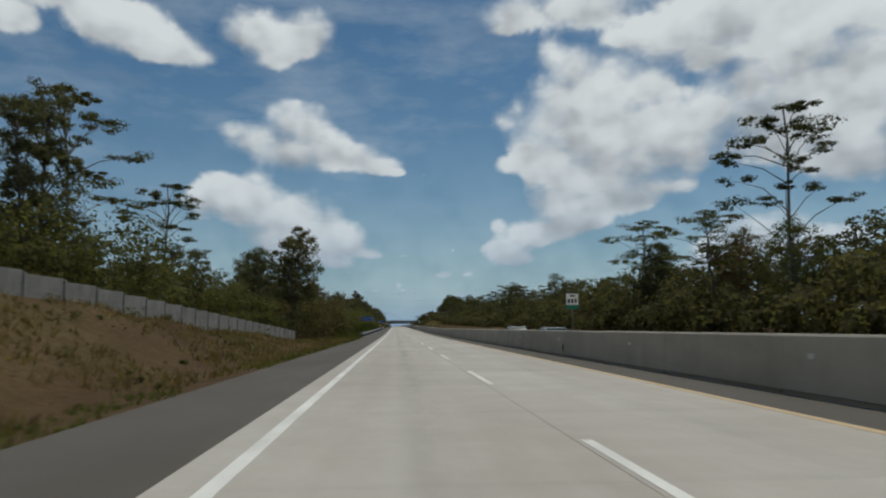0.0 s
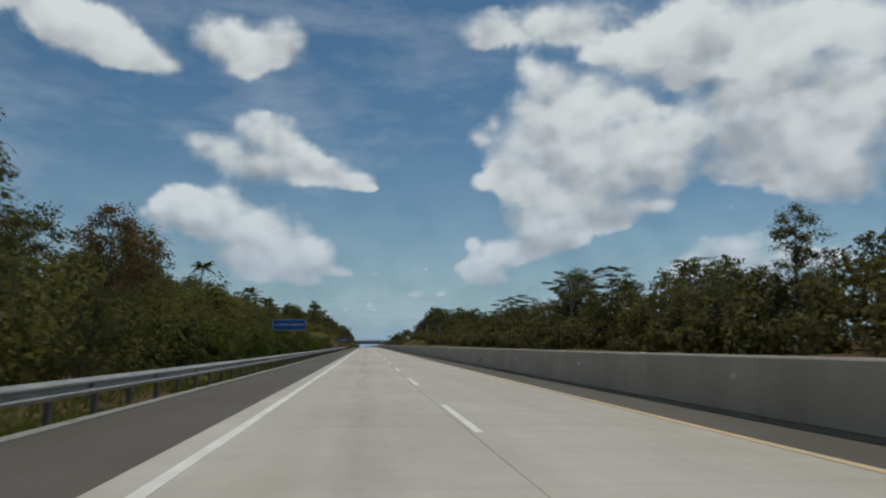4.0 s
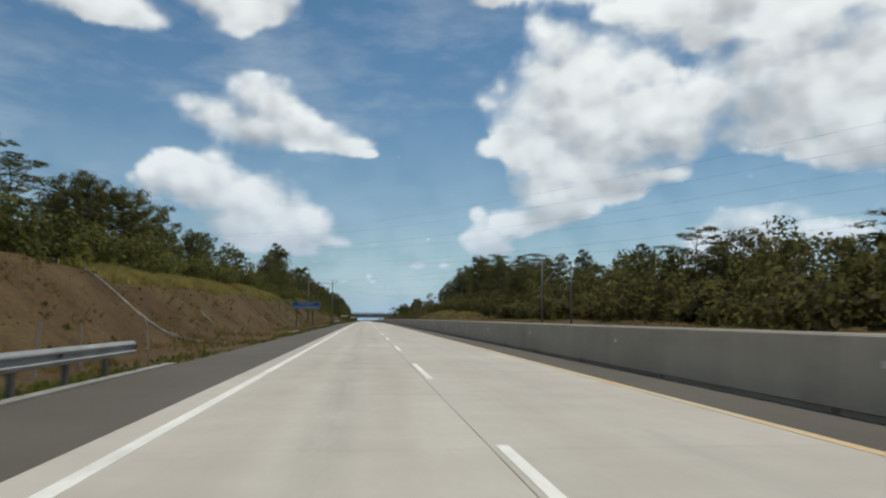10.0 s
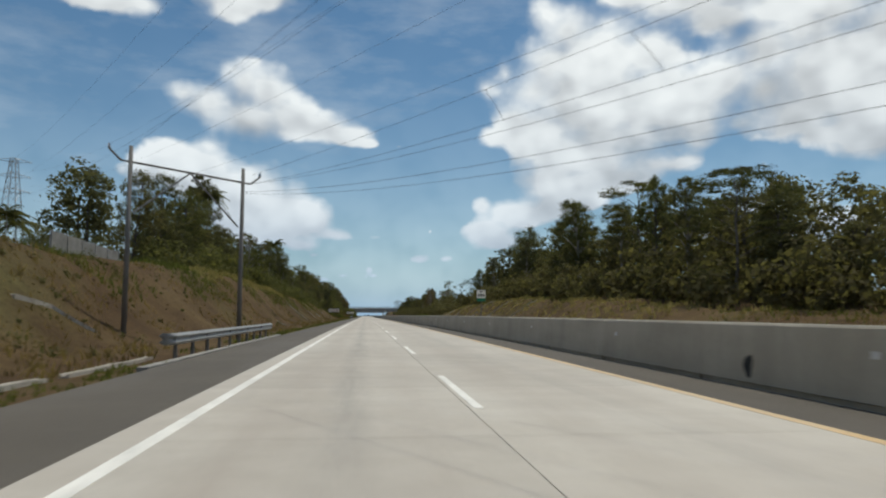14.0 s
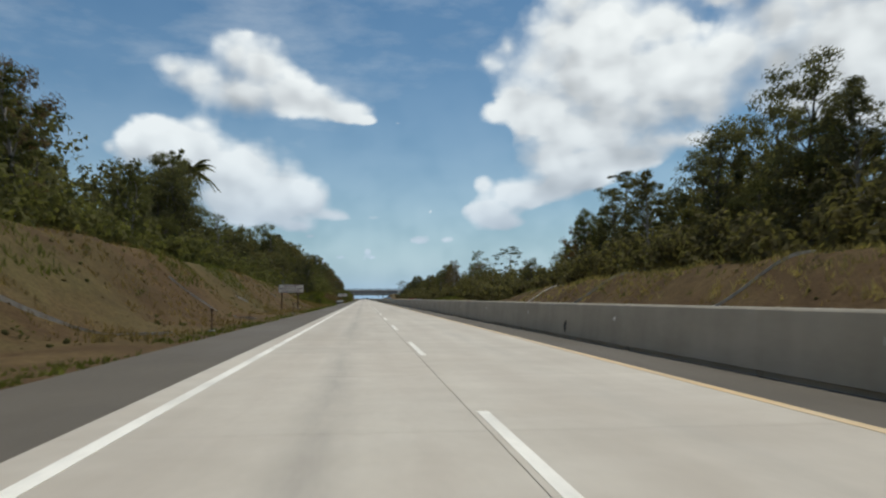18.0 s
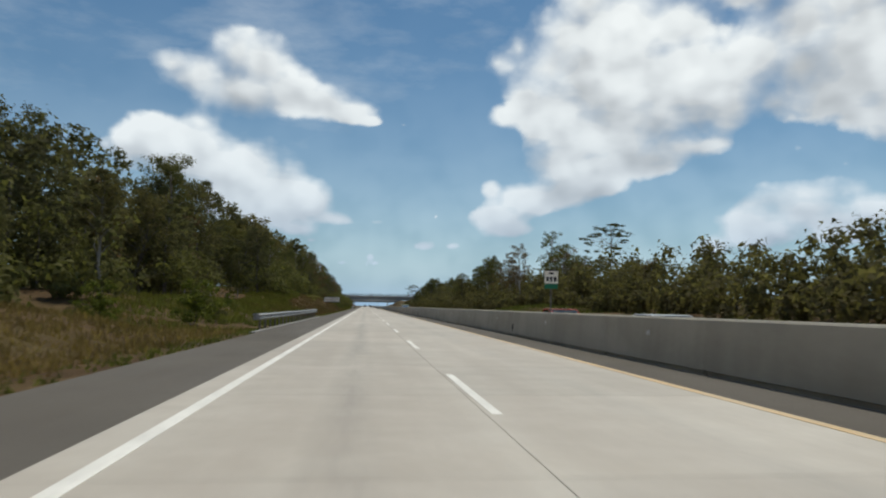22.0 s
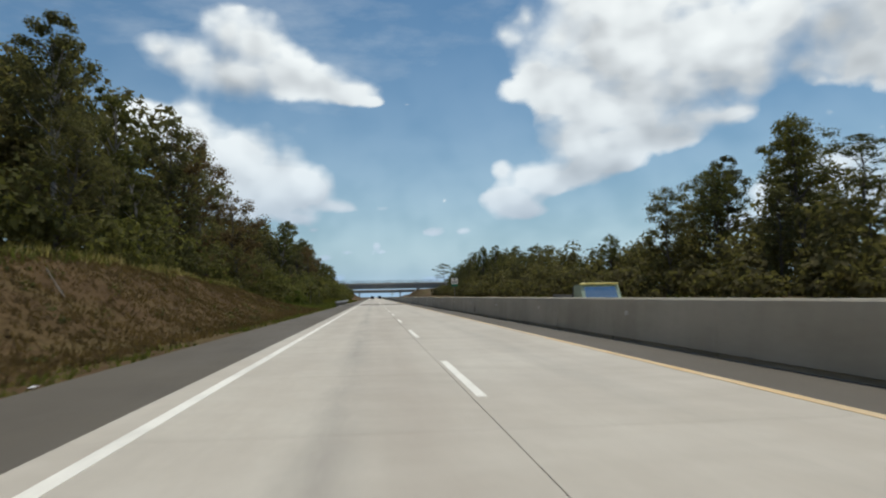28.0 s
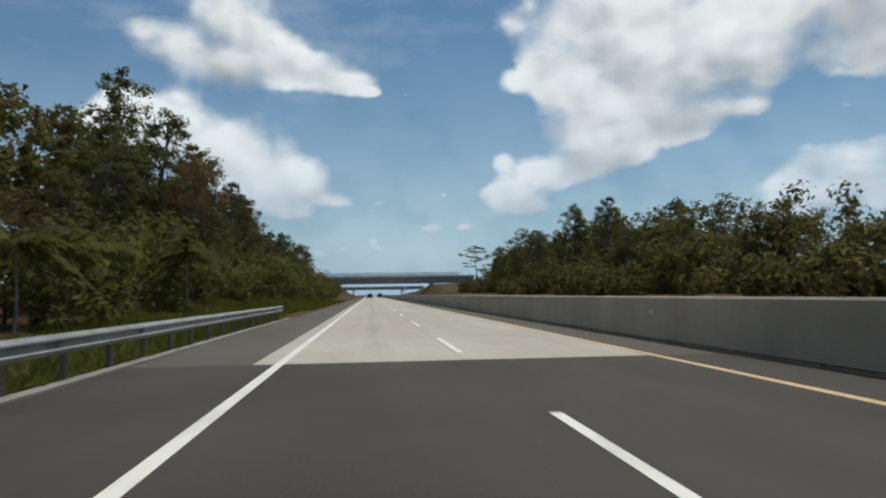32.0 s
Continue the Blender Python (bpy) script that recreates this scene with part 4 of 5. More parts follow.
def tree_parts(seed, style):
    """Arrays for one tree of height 1: trunk, limbs and leaves heaped in lobes of small clumps."""
    rng = np.random.default_rng(seed)
    trunk, limbs = Build(), Build()
    lobes = []                       # centre, radii, clumps in the lobe
    lean = rng.normal(size=2) * 0.025

    def ring(n, z0, z1, w, r, flat, clumps, shape=0.5):
        for i in range(n):
            z = z0 + (z1 - z0) * (i + rng.uniform(0.1, 0.9)) / n
            a = i * 2.4 + rng.uniform(-0.6, 0.6)
            k = w * (1 - max(0, (z - z0) / (z1 - z0) - shape) / (1.05 - shape)) ** 0.6 * rng.uniform(0.45, 1.1)
            s = r * rng.uniform(0.7, 1.25)
            lobes.append(((k * math.cos(a), k * math.sin(a), z), (s, s, s * flat), clumps))

    if style == "broad":
        top, per, size = 0.8, 58, 0.0152
        ring(9, 0.12, 0.5, 0.24, 0.12, 0.8, 7)
        ring(12, 0.45, 0.93, 0.24, 0.12, 0.7, 8, 0.3)
    elif style == "tall":
        top, per, size = 0.9, 52, 0.014
        ring(6, 0.1, 0.45, 0.12, 0.085, 0.8, 6)
        ring(15, 0.42, 0.96, 0.15, 0.085, 0.65, 7, 0.5)
    elif style == "umbrella":
        top, per, size = 0.9, 50, 0.014
        ring(6, 0.45, 0.72, 0.34, 0.13, 0.22, 7, 0.9)
        ring(10, 0.7, 0.97, 0.32, 0.13, 0.2, 8, 0.3)
    elif style == "emergent":
        top, per, size = 0.97, 55, 0.0115
        ring(13, 0.5, 0.88, 0.27, 0.075, 0.28, 6, 0.9)
        ring(8, 0.82, 0.98, 0.17, 0.075, 0.33, 7, 0.4)
    elif style == "crowned":
        top, per, size = 0.88, 54, 0.0138
        ring(5, 0.42, 0.62, 0.13, 0.07, 0.7, 5, 0.9)
        ring(13, 0.6, 0.95, 0.14, 0.085, 0.8, 8, 0.5)
    elif style == "sparse":
        top, per, size = 0.92, 26, 0.016
        ring(16, 0.38, 0.98, 0.2, 0.085, 0.6, 6, 0.5)
    elif style == "bush":
        top, per, size = 0.5, 32, 0.055
        ring(9, 0.1, 0.85, 0.48, 0.28, 0.7, 6, 0.2)
    cs, rs = [], []
    for c, r, n in lobes:
        for k in range(n):
            d = rng.normal(size=3)
            d /= np.linalg.norm(d)
            cs.append(np.array(c) + d * np.array(r) * 0.75), rs.append(np.array(r) * rng.uniform(0.38, 0.62))
    cs, rs = np.array(cs), np.array(rs)
    cs[:, :2] += lean * cs[:, 2:3] * 2
    spine = wander(rng, np.array((0, 0, -0.04)), np.array((lean[0] * 2, lean[1] * 2, top)), 7, 0.008)
    thick = 0.011 if style == "emergent" else 0.015
    trunk.tube(spine, np.linspace(thick, 0.004, 7), 7)
    for c, r, n in lobes:
        c = np.array(c) + (lean[0] * c[2] * 2, lean[1] * c[2] * 2, -r[2] * 0.3)
        t = np.clip((c[2] - rng.uniform(0.06, 0.16)) / top, 0.1, 0.96)
        k = t * 6
        i = min(int(k), 5)
        st = spine[i] + (spine[i + 1] - spine[i]) * (k - i)
        limbs.tube(np.array([st, (st + c) / 2 + (0, 0, 0.015) + rng.normal(size=3) * 0.008, c]), np.array([0.0055, 0.004, 0.0015]) * (0.6 if style in ("emergent", "umbrella") else 1), 4, False)
    v, q = leaf_cloud(rng, cs, rs, per, size, flat=0.6 if style in ("umbrella", "emergent") else 0.15, droop=0.0 if style in ("umbrella", "emergent") else 0.35)
    return trunk, limbs, v, q


LABELS = {"broad": ("dense dark green broadleaf tree beside the road", "tree"), "tall": ("tall slender green tree with a narrow leafy crown", "tree"),
          "umbrella": ("spreading tree with flat layers of feathery leaves", "tree"), "crowned": ("tall tree with a bare trunk and rounded crown", "tree"), "emergent": ("very tall slender tree with feathery layered crown", "tree"), "sparse": ("thin tree with sparse dry brown leaves", "tree"), "bush": ("leafy green roadside shrub", "shrub")}
PROTO = {}


def tree_proto(key, seed, style, leaf, bark):
    trunk, limbs, v, q = tree_parts(seed, style)
    PROTO[key] = (style, trunk.mesh("trunk", bark, True), limbs.mesh("branching", bark, True), mesh_np("crown", v, None, q, mats=[leaf]), v, q)


for k, (seed, style, leaf, bark) in enumerate([(11, "broad", LEAF_DARK, BARK), (12, "broad", LEAF_MID, BARK), (13, "broad", LEAF_DARK, BARK), (21, "tall", LEAF_DARK, BARK), (22, "tall", LEAF_MID, BARK_PALE),
                                               (31, "umbrella", LEAF_FINE, BARK_PALE), (32, "umbrella", LEAF_FINE, BARK), (41, "sparse", LEAF_BROWN, BARK_PALE), (42, "sparse", LEAF_MID, BARK_PALE), (43, "broad", LEAF_BROWN, BARK),
                                               (51, "bush", LEAF_BUSH, BARK), (52, "bush", LEAF_MID, BARK), (61, "emergent", LEAF_FINE, BARK_PALE), (62, "emergent", LEAF_DARK, BARK_PALE), (71, "crowned", LEAF_DARK, BARK_PALE), (72, "crowned", LEAF_MID, BARK)]):
    tree_proto(k, seed, style, leaf, bark)


def plant(key, x, y, top, label="", group=""):
    """A tree of that kind whose top reaches height top over the road's level."""
    style, trunk, limbs, crown = PROTO[key][:4]
    z = gz(x, y) - 0.05
    h = max(1.2, top + rz(y) - z)
    lab, cat = LABELS[style]
    t = thing("shrub" if style == "bush" else "tree", label or lab, cat, group or ("roadside shrubs" if style == "bush" else "roadside trees"))
    t.matrix_world = pose(x, y, z, 0, 0, rnd.uniform(0, 360)) @ Matrix.Diagonal((h * rnd.uniform(0.9, 1.15), h * rnd.uniform(0.9, 1.15), h, 1))
    part("trunk", trunk, t), part("branching", limbs, t), part("crown", crown, t)
    return t


rnd = random.Random(7)


def pick_left(y):
    if 40 < y < 150:
        return rnd.choice([0, 2, 3, 3, 4, 6])
    if 240 < y < 380:
        return rnd.choice([0, 1, 5, 5, 6, 6, 3])
    if 500 < y < 640:
        return rnd.choice([0, 1, 2, 4, 8, 9])
    return rnd.choice([0, 1, 2, 3, 4, 9, 14])


def pick_right(y):
    if 640 < y < 800:
        return rnd.choice([7, 7, 7, 8, 7, 12])
    if y < 360:
        return rnd.choice([0, 2, 5, 6, 6, 9, 1, 5])
    return rnd.choice([0, 1, 2, 3, 15, 6, 14])


# the front row of each side, tree by tree
y = 12.0
while y < 1095:
    x = -rnd.uniform(15, 21) if not 235 < y < 620 else -rnd.uniform(17.5, 25)
    if 862 < y < 960:
        x = -rnd.uniform(12.5, 16.5)
    if 415 < y < 463:
        x = -rnd.uniform(29, 34)
    if 96 < y < 165:
        x = -rnd.uniform(8.5, 14)
    if 668 < y < 724:
        x = -rnd.uniform(25, 31)
    f = (abs(x) + 2) / 22 * (0.7 if x > -11.5 else 1.0)
    if 415 < y < 463:
        f = 1.2
    plant(pick_left(y), x, y, float(tops_left(y)) * f * (rnd.uniform(0.9, 1.06) if rnd.random() < 0.4 else rnd.uniform(0.55, 0.85)))
    y += rnd.uniform(5.5, 9.5)
y = 20.0
while y < 1125:
    x = rnd.uniform(35, 47)
    f = (x - 2) / 40
    plant(pick_right(y), x, y, float(tops_right(y)) * f * (rnd.uniform(0.9, 1.06) if rnd.random() < 0.4 else rnd.uniform(0.55, 0.85)))
    y += rnd.uniform(5.5, 10)

# single trees that stand out
plant(3, -12.5, 101, 14.2, "tall dark tree standing out over the roadside wood")
plant(14, -13.5, 112, 17.0, "tall dark tree standing out over the roadside wood")
plant(12, 39.8, 68, 24.2, "very tall umbrella tree with a bare pale trunk")
plant(6, 37, 78, 14.6, "spreading tree with flat layers of feathery leaves")
plant(6, 38, 101, 16.8, "spreading tree with flat layers of feathery leaves")
plant(8, 47, 780, 20.8, "tall thin tree with a small crown")
plant(12, 58, 767, 21.7, "tall thin tree with a small crown")
plant(12, -21, 51, 19.0, "tall slender tree with layered clumps of leaves")
plant(12, -24, 80, 17.8, "tall slender tree with layered clumps of leaves")
plant(12, 46, 611, 22.6, "tall thin tree with a small crown")
plant(5, 43.5, 299, 14.8, "wide umbrella tree with flat layered branches")
for key, x, y, top in ((0, 40, 552, 22.5), (2, 43, 562, 23), (1, 46, 572, 23), (14, 45.5, 857.5, 17.5), (15, 42, 837, 17.5), (14, 45, 843, 18.5), (15, 40, 850, 15), (14, -19, 825, 21), (4, -18.5, 833, 18), (1, 42, 461, 14.8), (0, 41, 447, 14), (0, -26, 715, 20), (14, -25, 731, 22), (2, -27, 724, 21), (1, -24, 740, 18), (0, -22, 750, 16.5), (0, -27, 705, 18), (2, -29, 697, 17), (0, -24, 478, 19.5), (2, -25, 470, 18), (1, -24, 488, 19), (2, -23, 497, 17.5), (2, 44, 458, 16), (0, 40, 445, 12.5), (2, 41, 236, 15.5), (9, 43, 246, 15), (5, -20, 317, 12), (6, -21, 324, 12.2), (0, -21, 332, 12.4), (2, -21.5, 339, 12.8), (0, -21, 348, 12), (1, -21, 357, 11.5), (0, 42, 604, 18.5), (2, 44, 612, 17.5), (9, 40.5, 619, 15), (1, 45, 626, 14), (2, 43, 637, 12), (0, 46, 620, 16), (0, -22, 380, 13.5), (2, -23, 386, 13.8), (0, -24, 392, 12.5), (2, -22, 373, 13), (1, -23, 366, 13), (0, -25, 598, 22), (2, -29, 606, 21), (0, -24, 616, 16.5), (7, -33, 630, 25), (9, -34, 624, 21), (4, -24, 592, 21.5), (2, -22, 624, 14), (0, -17, 98, 12.5), (2, -18, 106, 12.3), (0, -15, 91, 11), (2, -16, 115, 13), (0, -20, 344, 13.5), (2, -21, 352, 14.5), (0, -22, 360, 14.2), (2, -23, 338, 14), (0, 42, 515, 23), (2, 43, 522, 22.5), (4, 40, 509, 22), (1, 44, 530, 21.5), (14, -27, 511.5, 25.5), (0, -25, 503, 20), (2, -25.5, 517, 17.5), (0, 42, 306, 11.8), (2, 43, 313, 11.6), (0, 41, 298, 11.5), (1, 44, 321, 11.2), (2, 42, 290, 11)):
    plant(key, x, y, top)
plant(4, -19.2, 942, 19.2, "slender tree with a narrow dense crown")


# the wood behind: many trees in one mass for each side and stretch
def woodland(name, side, y0, y1):
    vs, qs, n = [], [], 0
    trunks = Build()
    y = y0
    while y < y1:
        for row in range(2 if not (side > 0 and 690 < y < 840) else 1):
            x = side * (rnd.uniform(22, 27) + row * 9) if side < 0 else rnd.uniform(42, 50) + row * 10
            yy = y + rnd.uniform(-3, 3)
            f = ((abs(x) + 2) / 22 if side < 0 else (x - 2) / 40)
            top = float((tops_left if side < 0 else tops_right)(yy)) * min(f, 1.6) * (rnd.uniform(0.52, 0.85) if side < 0 else rnd.uniform(0.48, 0.78)) * (0.55 if side < 0 and 85 < yy < 172 else 1.0) + rz(yy)
            z = gz(x, yy) - 0.1
            h = max(3.0, top - z)
            key = rnd.choice([0, 1, 2, 3, 9, 2])
            v, q = PROTO[key][4], PROTO[key][5]
            near = side < 0 and 80 < yy < 250
            keep = np.arange(len(q)) % (2 if near else 6) == rnd.randrange(2 if near else 6)
            v = v.reshape(-1, 3, 3)[keep]
            c = v.mean(1, keepdims=True)
            v = (c + (v - c) * (1.25 if near else 2.2)).reshape(-1, 3)
            a = rnd.uniform(0, PI2)
            ca, sa = math.cos(a), math.sin(a)
            w = np.column_stack([v[:, 0] * ca - v[:, 1] * sa, v[:, 0] * sa + v[:, 1] * ca, v[:, 2]]) * (h * 1.15, h * 1.15, h) + (x, yy, z)
            vs.append(w), qs.append(np.arange(len(w)).reshape(-1, 3) + n)
            n += len(w)
            trunks.tube([(x, yy, z - 0.3), (x, yy, z + h * 0.7)], [h * 0.014, h * 0.006], 5, False)
        y += 5.5
    w = thing(name, "dark green wood behind the roadside trees", "wood", kind="stuff")
    part("leaves", mesh_np("leaves", np.vstack(vs), None, np.vstack(qs), mats=[LEAF_DARK]), w)
    part("trunks", trunks.mesh("trunks", BARK, True), w)


for side in (-1, 1):
    for a in range(-10, 1190, 200):
        woodland("woodland", side, a, min(a + 200, 1100 if side < 0 else 1140))


# undergrowth: shrub leaves in bands at the foot of the woods
def undergrowth(side):
    rng = np.random.default_rng(17 + side)
    cs, rs = [], []
    for y in np.arange(4, 1110, 1.0 if side < 0 else 0.7):
        if side < 0 and 415 < y < 466:
            continue
        x = side * (rng.uniform(13, 21) if not 235 < y < 622 else rng.uniform(16, 22)) if side < 0 else rng.uniform(30.5, 44)
        if side < 0 and 96 < y < 255:
            x = -rng.uniform(6.5, 15) if y < 165 else -rng.uniform(9.5, 16)
        if side < 0 and 866 < y < 960:
            x = -rng.uniform(9.5, 16)
        if side < 0 and y >= 960:
            x = -rng.uniform(7.5, 17)
        if side < 0 and 655 < y < 724:
            x = -rng.uniform(18.5, 30)
        if side < 0 and 20 < y < 95:
            x = -rng.uniform(12.5, 19)
        if side < 0 and 640 < y < 730 and int(y) % 2:
            x = -rng.uniform(28, 36)
        r = rng.uniform(0.8, 2.0)
        tall = 1.7 if side < 0 and 622 > y > 235 else 3.0 if side < 0 else 1.5 + (x - 30) * 0.30
        z = float(ground_z(np.array([x]), np.array([y]))[0])
        for k in range(4):
            cs.append((x + rng.normal() * 0.8, y + rng.normal() * 0.6, z + r * rng.uniform(0.2, tall))), rs.append((r, r, r * 0.8))
    cs, rs = np.array(cs), np.array(rs)
    beside = (cs[:, 1] > 20) & (cs[:, 1] < 255) & (side < 0)
    dead = beside & (cs[:, 1] > 92) & (cs[:, 1] < 128) & (rng.random(len(cs)) < 0.45)
    for pick, per, size, mat, label in ((~beside, 50, 0.40 if side < 0 else 0.55, LEAF_MID if side < 0 else LEAF_DARK, "tangled green undergrowth at the foot of the trees"), (beside & ~dead, 130, 0.24, LEAF_MID, "dense green undergrowth close behind the hard shoulder"), (dead, 130, 0.24, LEAF_BROWN, "dry brown undergrowth close behind the guardrail")):
        if pick.any():
            v, q = leaf_cloud(rng, cs[pick], rs[pick], per, size, 0.1, 0.3)
            tagged(new("undergrowth", mesh_np("undergrowth", v, None, q, mats=[mat])), label, "undergrowth", kind="stuff")


undergrowth(-1), undergrowth(1)
y = 150.0
while y < 252:
    plant(rnd.choice([10, 10, 11]), -rnd.uniform(5.0, 10.5), y, rnd.uniform(1.6, 2.9))
    y += rnd.uniform(1.5, 2.8)
for y0, y1, gap in ((640, 668, 5.0), (868, 905, 4.5)):
    y = y0
    while y < y1:
        plant(rnd.choice([10, 11]), -rnd.uniform(6.5, 10), y, rnd.uniform(1.0, 2.6))
        y += rnd.uniform(gap * 0.7, gap * 1.3)


# ---- palms and broad-leaved plants ----
def palm_proto(seed, n, length):
    """A coconut palm of height 1: leaning trunk and drooping fronds of narrow leaflets."""
    rng = np.random.default_rng(seed)
    trunk = Build()
    pts = [(0.05 * math.sin(k * 0.5), 0.03 * k / 6, -0.03 + 0.95 * k / 6) for k in range(7)]
    trunk.tube(pts, np.linspace(0.017, 0.010, 7), 8)
    head = np.array(pts[-1])
    fronds = []
    for k in range(n):
        a, up = k * 2.4 + rng.uniform(-0.2, 0.2), rng.uniform(-0.35, 1.3)
        d = np.array([math.cos(a), math.sin(a), 0.0])
        s = np.linspace(0, 1, 12)
        rib = head + np.outer(s, d) * length * math.cos(up * 0.7) + np.outer(s * math.sin(up) - s * s * rng.uniform(0.4, 0.8), (0, 0, length))
        side = np.array([-d[1], d[0], 0])
        v, q = [], []
        for i in range(1, 12):
            w = length * 0.34 * math.sin(min(1, 0.25 + s[i] * 0.95) * math.pi * 0.93)
            for sg in (-1, 1):
                for sub in (0.0, 0.5):
                    p = rib[i] * (1 - sub) + rib[i - 1] * sub
                    tip = p + side * sg * w * 0.75 + d * w * 0.45 - np.array((0, 0, w * rng.uniform(0.3, 0.7)))
                    e = d * length * 0.03
                    b = len(v)
                    v += [p - e, p + e, tip]
                    q.append((b, b + 1, b + 2))
        b = Build()
        b.tube(rib, np.linspace(0.006, 0.001, 12), 4, False)
        b.add(v, (), q)
        fronds.append(b.mesh("frond", LEAF_MID))
    return trunk.mesh("trunk", BARK_PALE, True), fronds


PALM, YOUNG = palm_proto(3, 26, 0.21), palm_proto(4, 15, 0.7)


def palm(x, y, top, proto=None, label="tall coconut palm with drooping green fronds"):
    trunk, fronds = proto or PALM
    z = gz(x, y) - 0.1
    h = top + rz(y) - z
    p = thing("palm", label, "palm", "roadside palms", at=pose(x, y, z, 0, 0, rnd.uniform(0, 360)) @ Matrix.Scale(h, 4))
    part("trunk", trunk, p)
    for f in fronds:
        part("frond", f, p)


for x, y, top in ((-46, 415, 25), (-29, 628, 26.3), (-21, 281, 12.2), (-23, 300, 12.4), (-22, 344, 12.6), (-35, 545, 20), (42, 630, 11.8), (-57, 376, 31), (-24.5, 510.5, 23)):
    palm(x, y, top)
for x, y, top in ((-17.3, 249, 7.8), (-14, 240, 5.0), (-13.5, 197, 5.6), (-12.5, 176, 6.0), (-10.5, 212, 3.8), (-12, 226, 4.2), (31, 229, 3.3), (-9.2, 908, 3.4), (-9.0, 929, 4.3), (-10.5, 936, 4.4), (-10.5, 915, 3.8), (-15, 52, 4.5), (31, 252, 3.4), (-21, 424, 8.0), (-20, 430, 7.6), (-22.5, 437, 7.8)):
    palm(x, y, top, YOUNG, "low young palm with long arching fronds")


# ---- grass ----
def grass(name, label, mat, spots, per, height, seed):
    """Tufts of narrow blades at (x, y) spots on the ground."""
    rng = np.random.default_rng(seed)
    xy = np.repeat(spots, per, 0) + rng.normal(size=(len(spots) * per, 2)) * 0.10
    z = ground_z(xy[:, 0], xy[:, 1])
    n = len(xy)
    a = rng.uniform(0, PI2, n)
    h = height * rng.uniform(0.35, 1.25, n)
    w = 0.035
    base = np.column_stack([xy, z - 0.02])
    dx = np.column_stack([np.cos(a), np.sin(a), np.zeros(n)])
    tip = base + np.column_stack([rng.normal(size=(n, 2)) * (0.35 * h)[:, None], h])
    v = np.stack([base - dx * w, base + dx * w, tip], 1).reshape(-1, 3)
    ob = new(name, mesh_np(name, v, None, np.arange(3 * n).reshape(n, 3), [mat]))
    tagged(ob, label, "grass", kind="stuff")


rng = np.random.default_rng(23)


def band(n, xa, xb, ya, yb):
    return np.column_stack([rng.uniform(xa, xb, n), rng.uniform(ya, yb, n)])


def patchy(p, k, s, cut):
    return p[ripple(p[:, 0], p[:, 1], k, s) > cut]


verge = np.vstack([band(9000, -4.6, -2.82, 0, 930), band(4500, -4.2, -3.05, 99, 293), band(1500, -4.5, -3.05, 641, 690), band(1500, -4.5, -3.05, 880, 930)])
grass("grass", "short green grass along the edge of the shoulder", GRASS_GREEN, patchy(verge, 0.35, 3.0, -0.35), 4, 0.16, 1)
green_bank = np.vstack([patchy(band(1800, -13, -4.2, 640, 684), 0.25, 1.0, -0.3), patchy(band(2500, -17, -12, 735, 790), 0.3, 2.0, -0.2), band(3500, -9, -4, 868, 930), band(2500, -10, -4, 100, 255),
                        patchy(band(5200, -17, -11.0, 412, 624), 0.3, 5.0, -0.1), patchy(band(1500, -17, -11.5, 255, 318), 0.3, 5.0, -0.1), patchy(band(2500, -14, -11, 700, 860), 0.3, 5.0, -0.2), patchy(band(4000, 27, 33, 200, 900), 0.3, 2.0, 0.0), band(2500, 23, 32, 690, 745)])
grass("grass", "rough green grass on the bank", GRASS_GREEN, green_bank, 4, 0.42, 2)
dry_bank = np.vstack([patchy(band(9000, -15, -4.4, 255, 620), 0.4, 7.0, 0.0), band(2500, -14, -4, 618, 645), patchy(band(3500, -11, -3.6, 0, 98), 0.5, 3.0, -0.3), patchy(band(5000, 22, 31, 330, 640), 0.4, 4.0, 0.0)])
grass("grass", "dry yellow-brown grass on the earth bank", GRASS_DRY, dry_bank, 4, 0.30, 3)


brown = np.vstack([band(26000, -13, -4.0, 690, 868)])
grass("grass", "dense short brown grass on the bank", GRASS_BROWN, brown, 4, 0.20, 6)


straw = np.vstack([band(5500, -16.0, -13.0, 318, 412), band(900, -15.5, -13, 455, 520), band(1500, 25, 31, 432, 600), band(500, -13, -11, 780, 850)])
grass("grass", "tall pale straw-coloured grass on the crest of the bank", GRASS_STRAW, patchy(straw, 0.3, 6.0, -0.45), 5, 0.55, 4)
lush = np.vstack([band(2600, -12, -3.6, 955, 1050), band(2600, -16, -6.5, 652, 715), band(2000, -16, -9.8, 690, 726), band(2200, -19, -11, 720, 752), band(2600, -11, -4.5, 912, 962)])
grass("grass", "bright green grass on the crest of the bank", GRASS_GREEN, lush, 5, 0.45, 5)


# scattered weeds on the earth banks
def weeds():
    r = np.random.default_rng(31)
    spots = np.vstack([band(420, -16, -7, 255, 622), band(220, -13, -5, 715, 868), band(110, -10.5, -3.8, 0, 96), band(160, 23, 31, 430, 640)])
    cs, rs = [], []
    for x, y in spots:
        s = 0.1 + 0.5 * r.random() ** 2
        cs.append((x, y, gz(x, y) + s * 0.5)), rs.append((s, s, s * 0.8))
    v, q = leaf_cloud(r, cs, rs, 34, 0.11, 0.1, 0.2)
    tagged(new("weeds", mesh_np("weeds", v, None, q, mats=[LEAF_MID])), "small weeds scattered over the earth bank", "weeds", kind="stuff")


weeds()


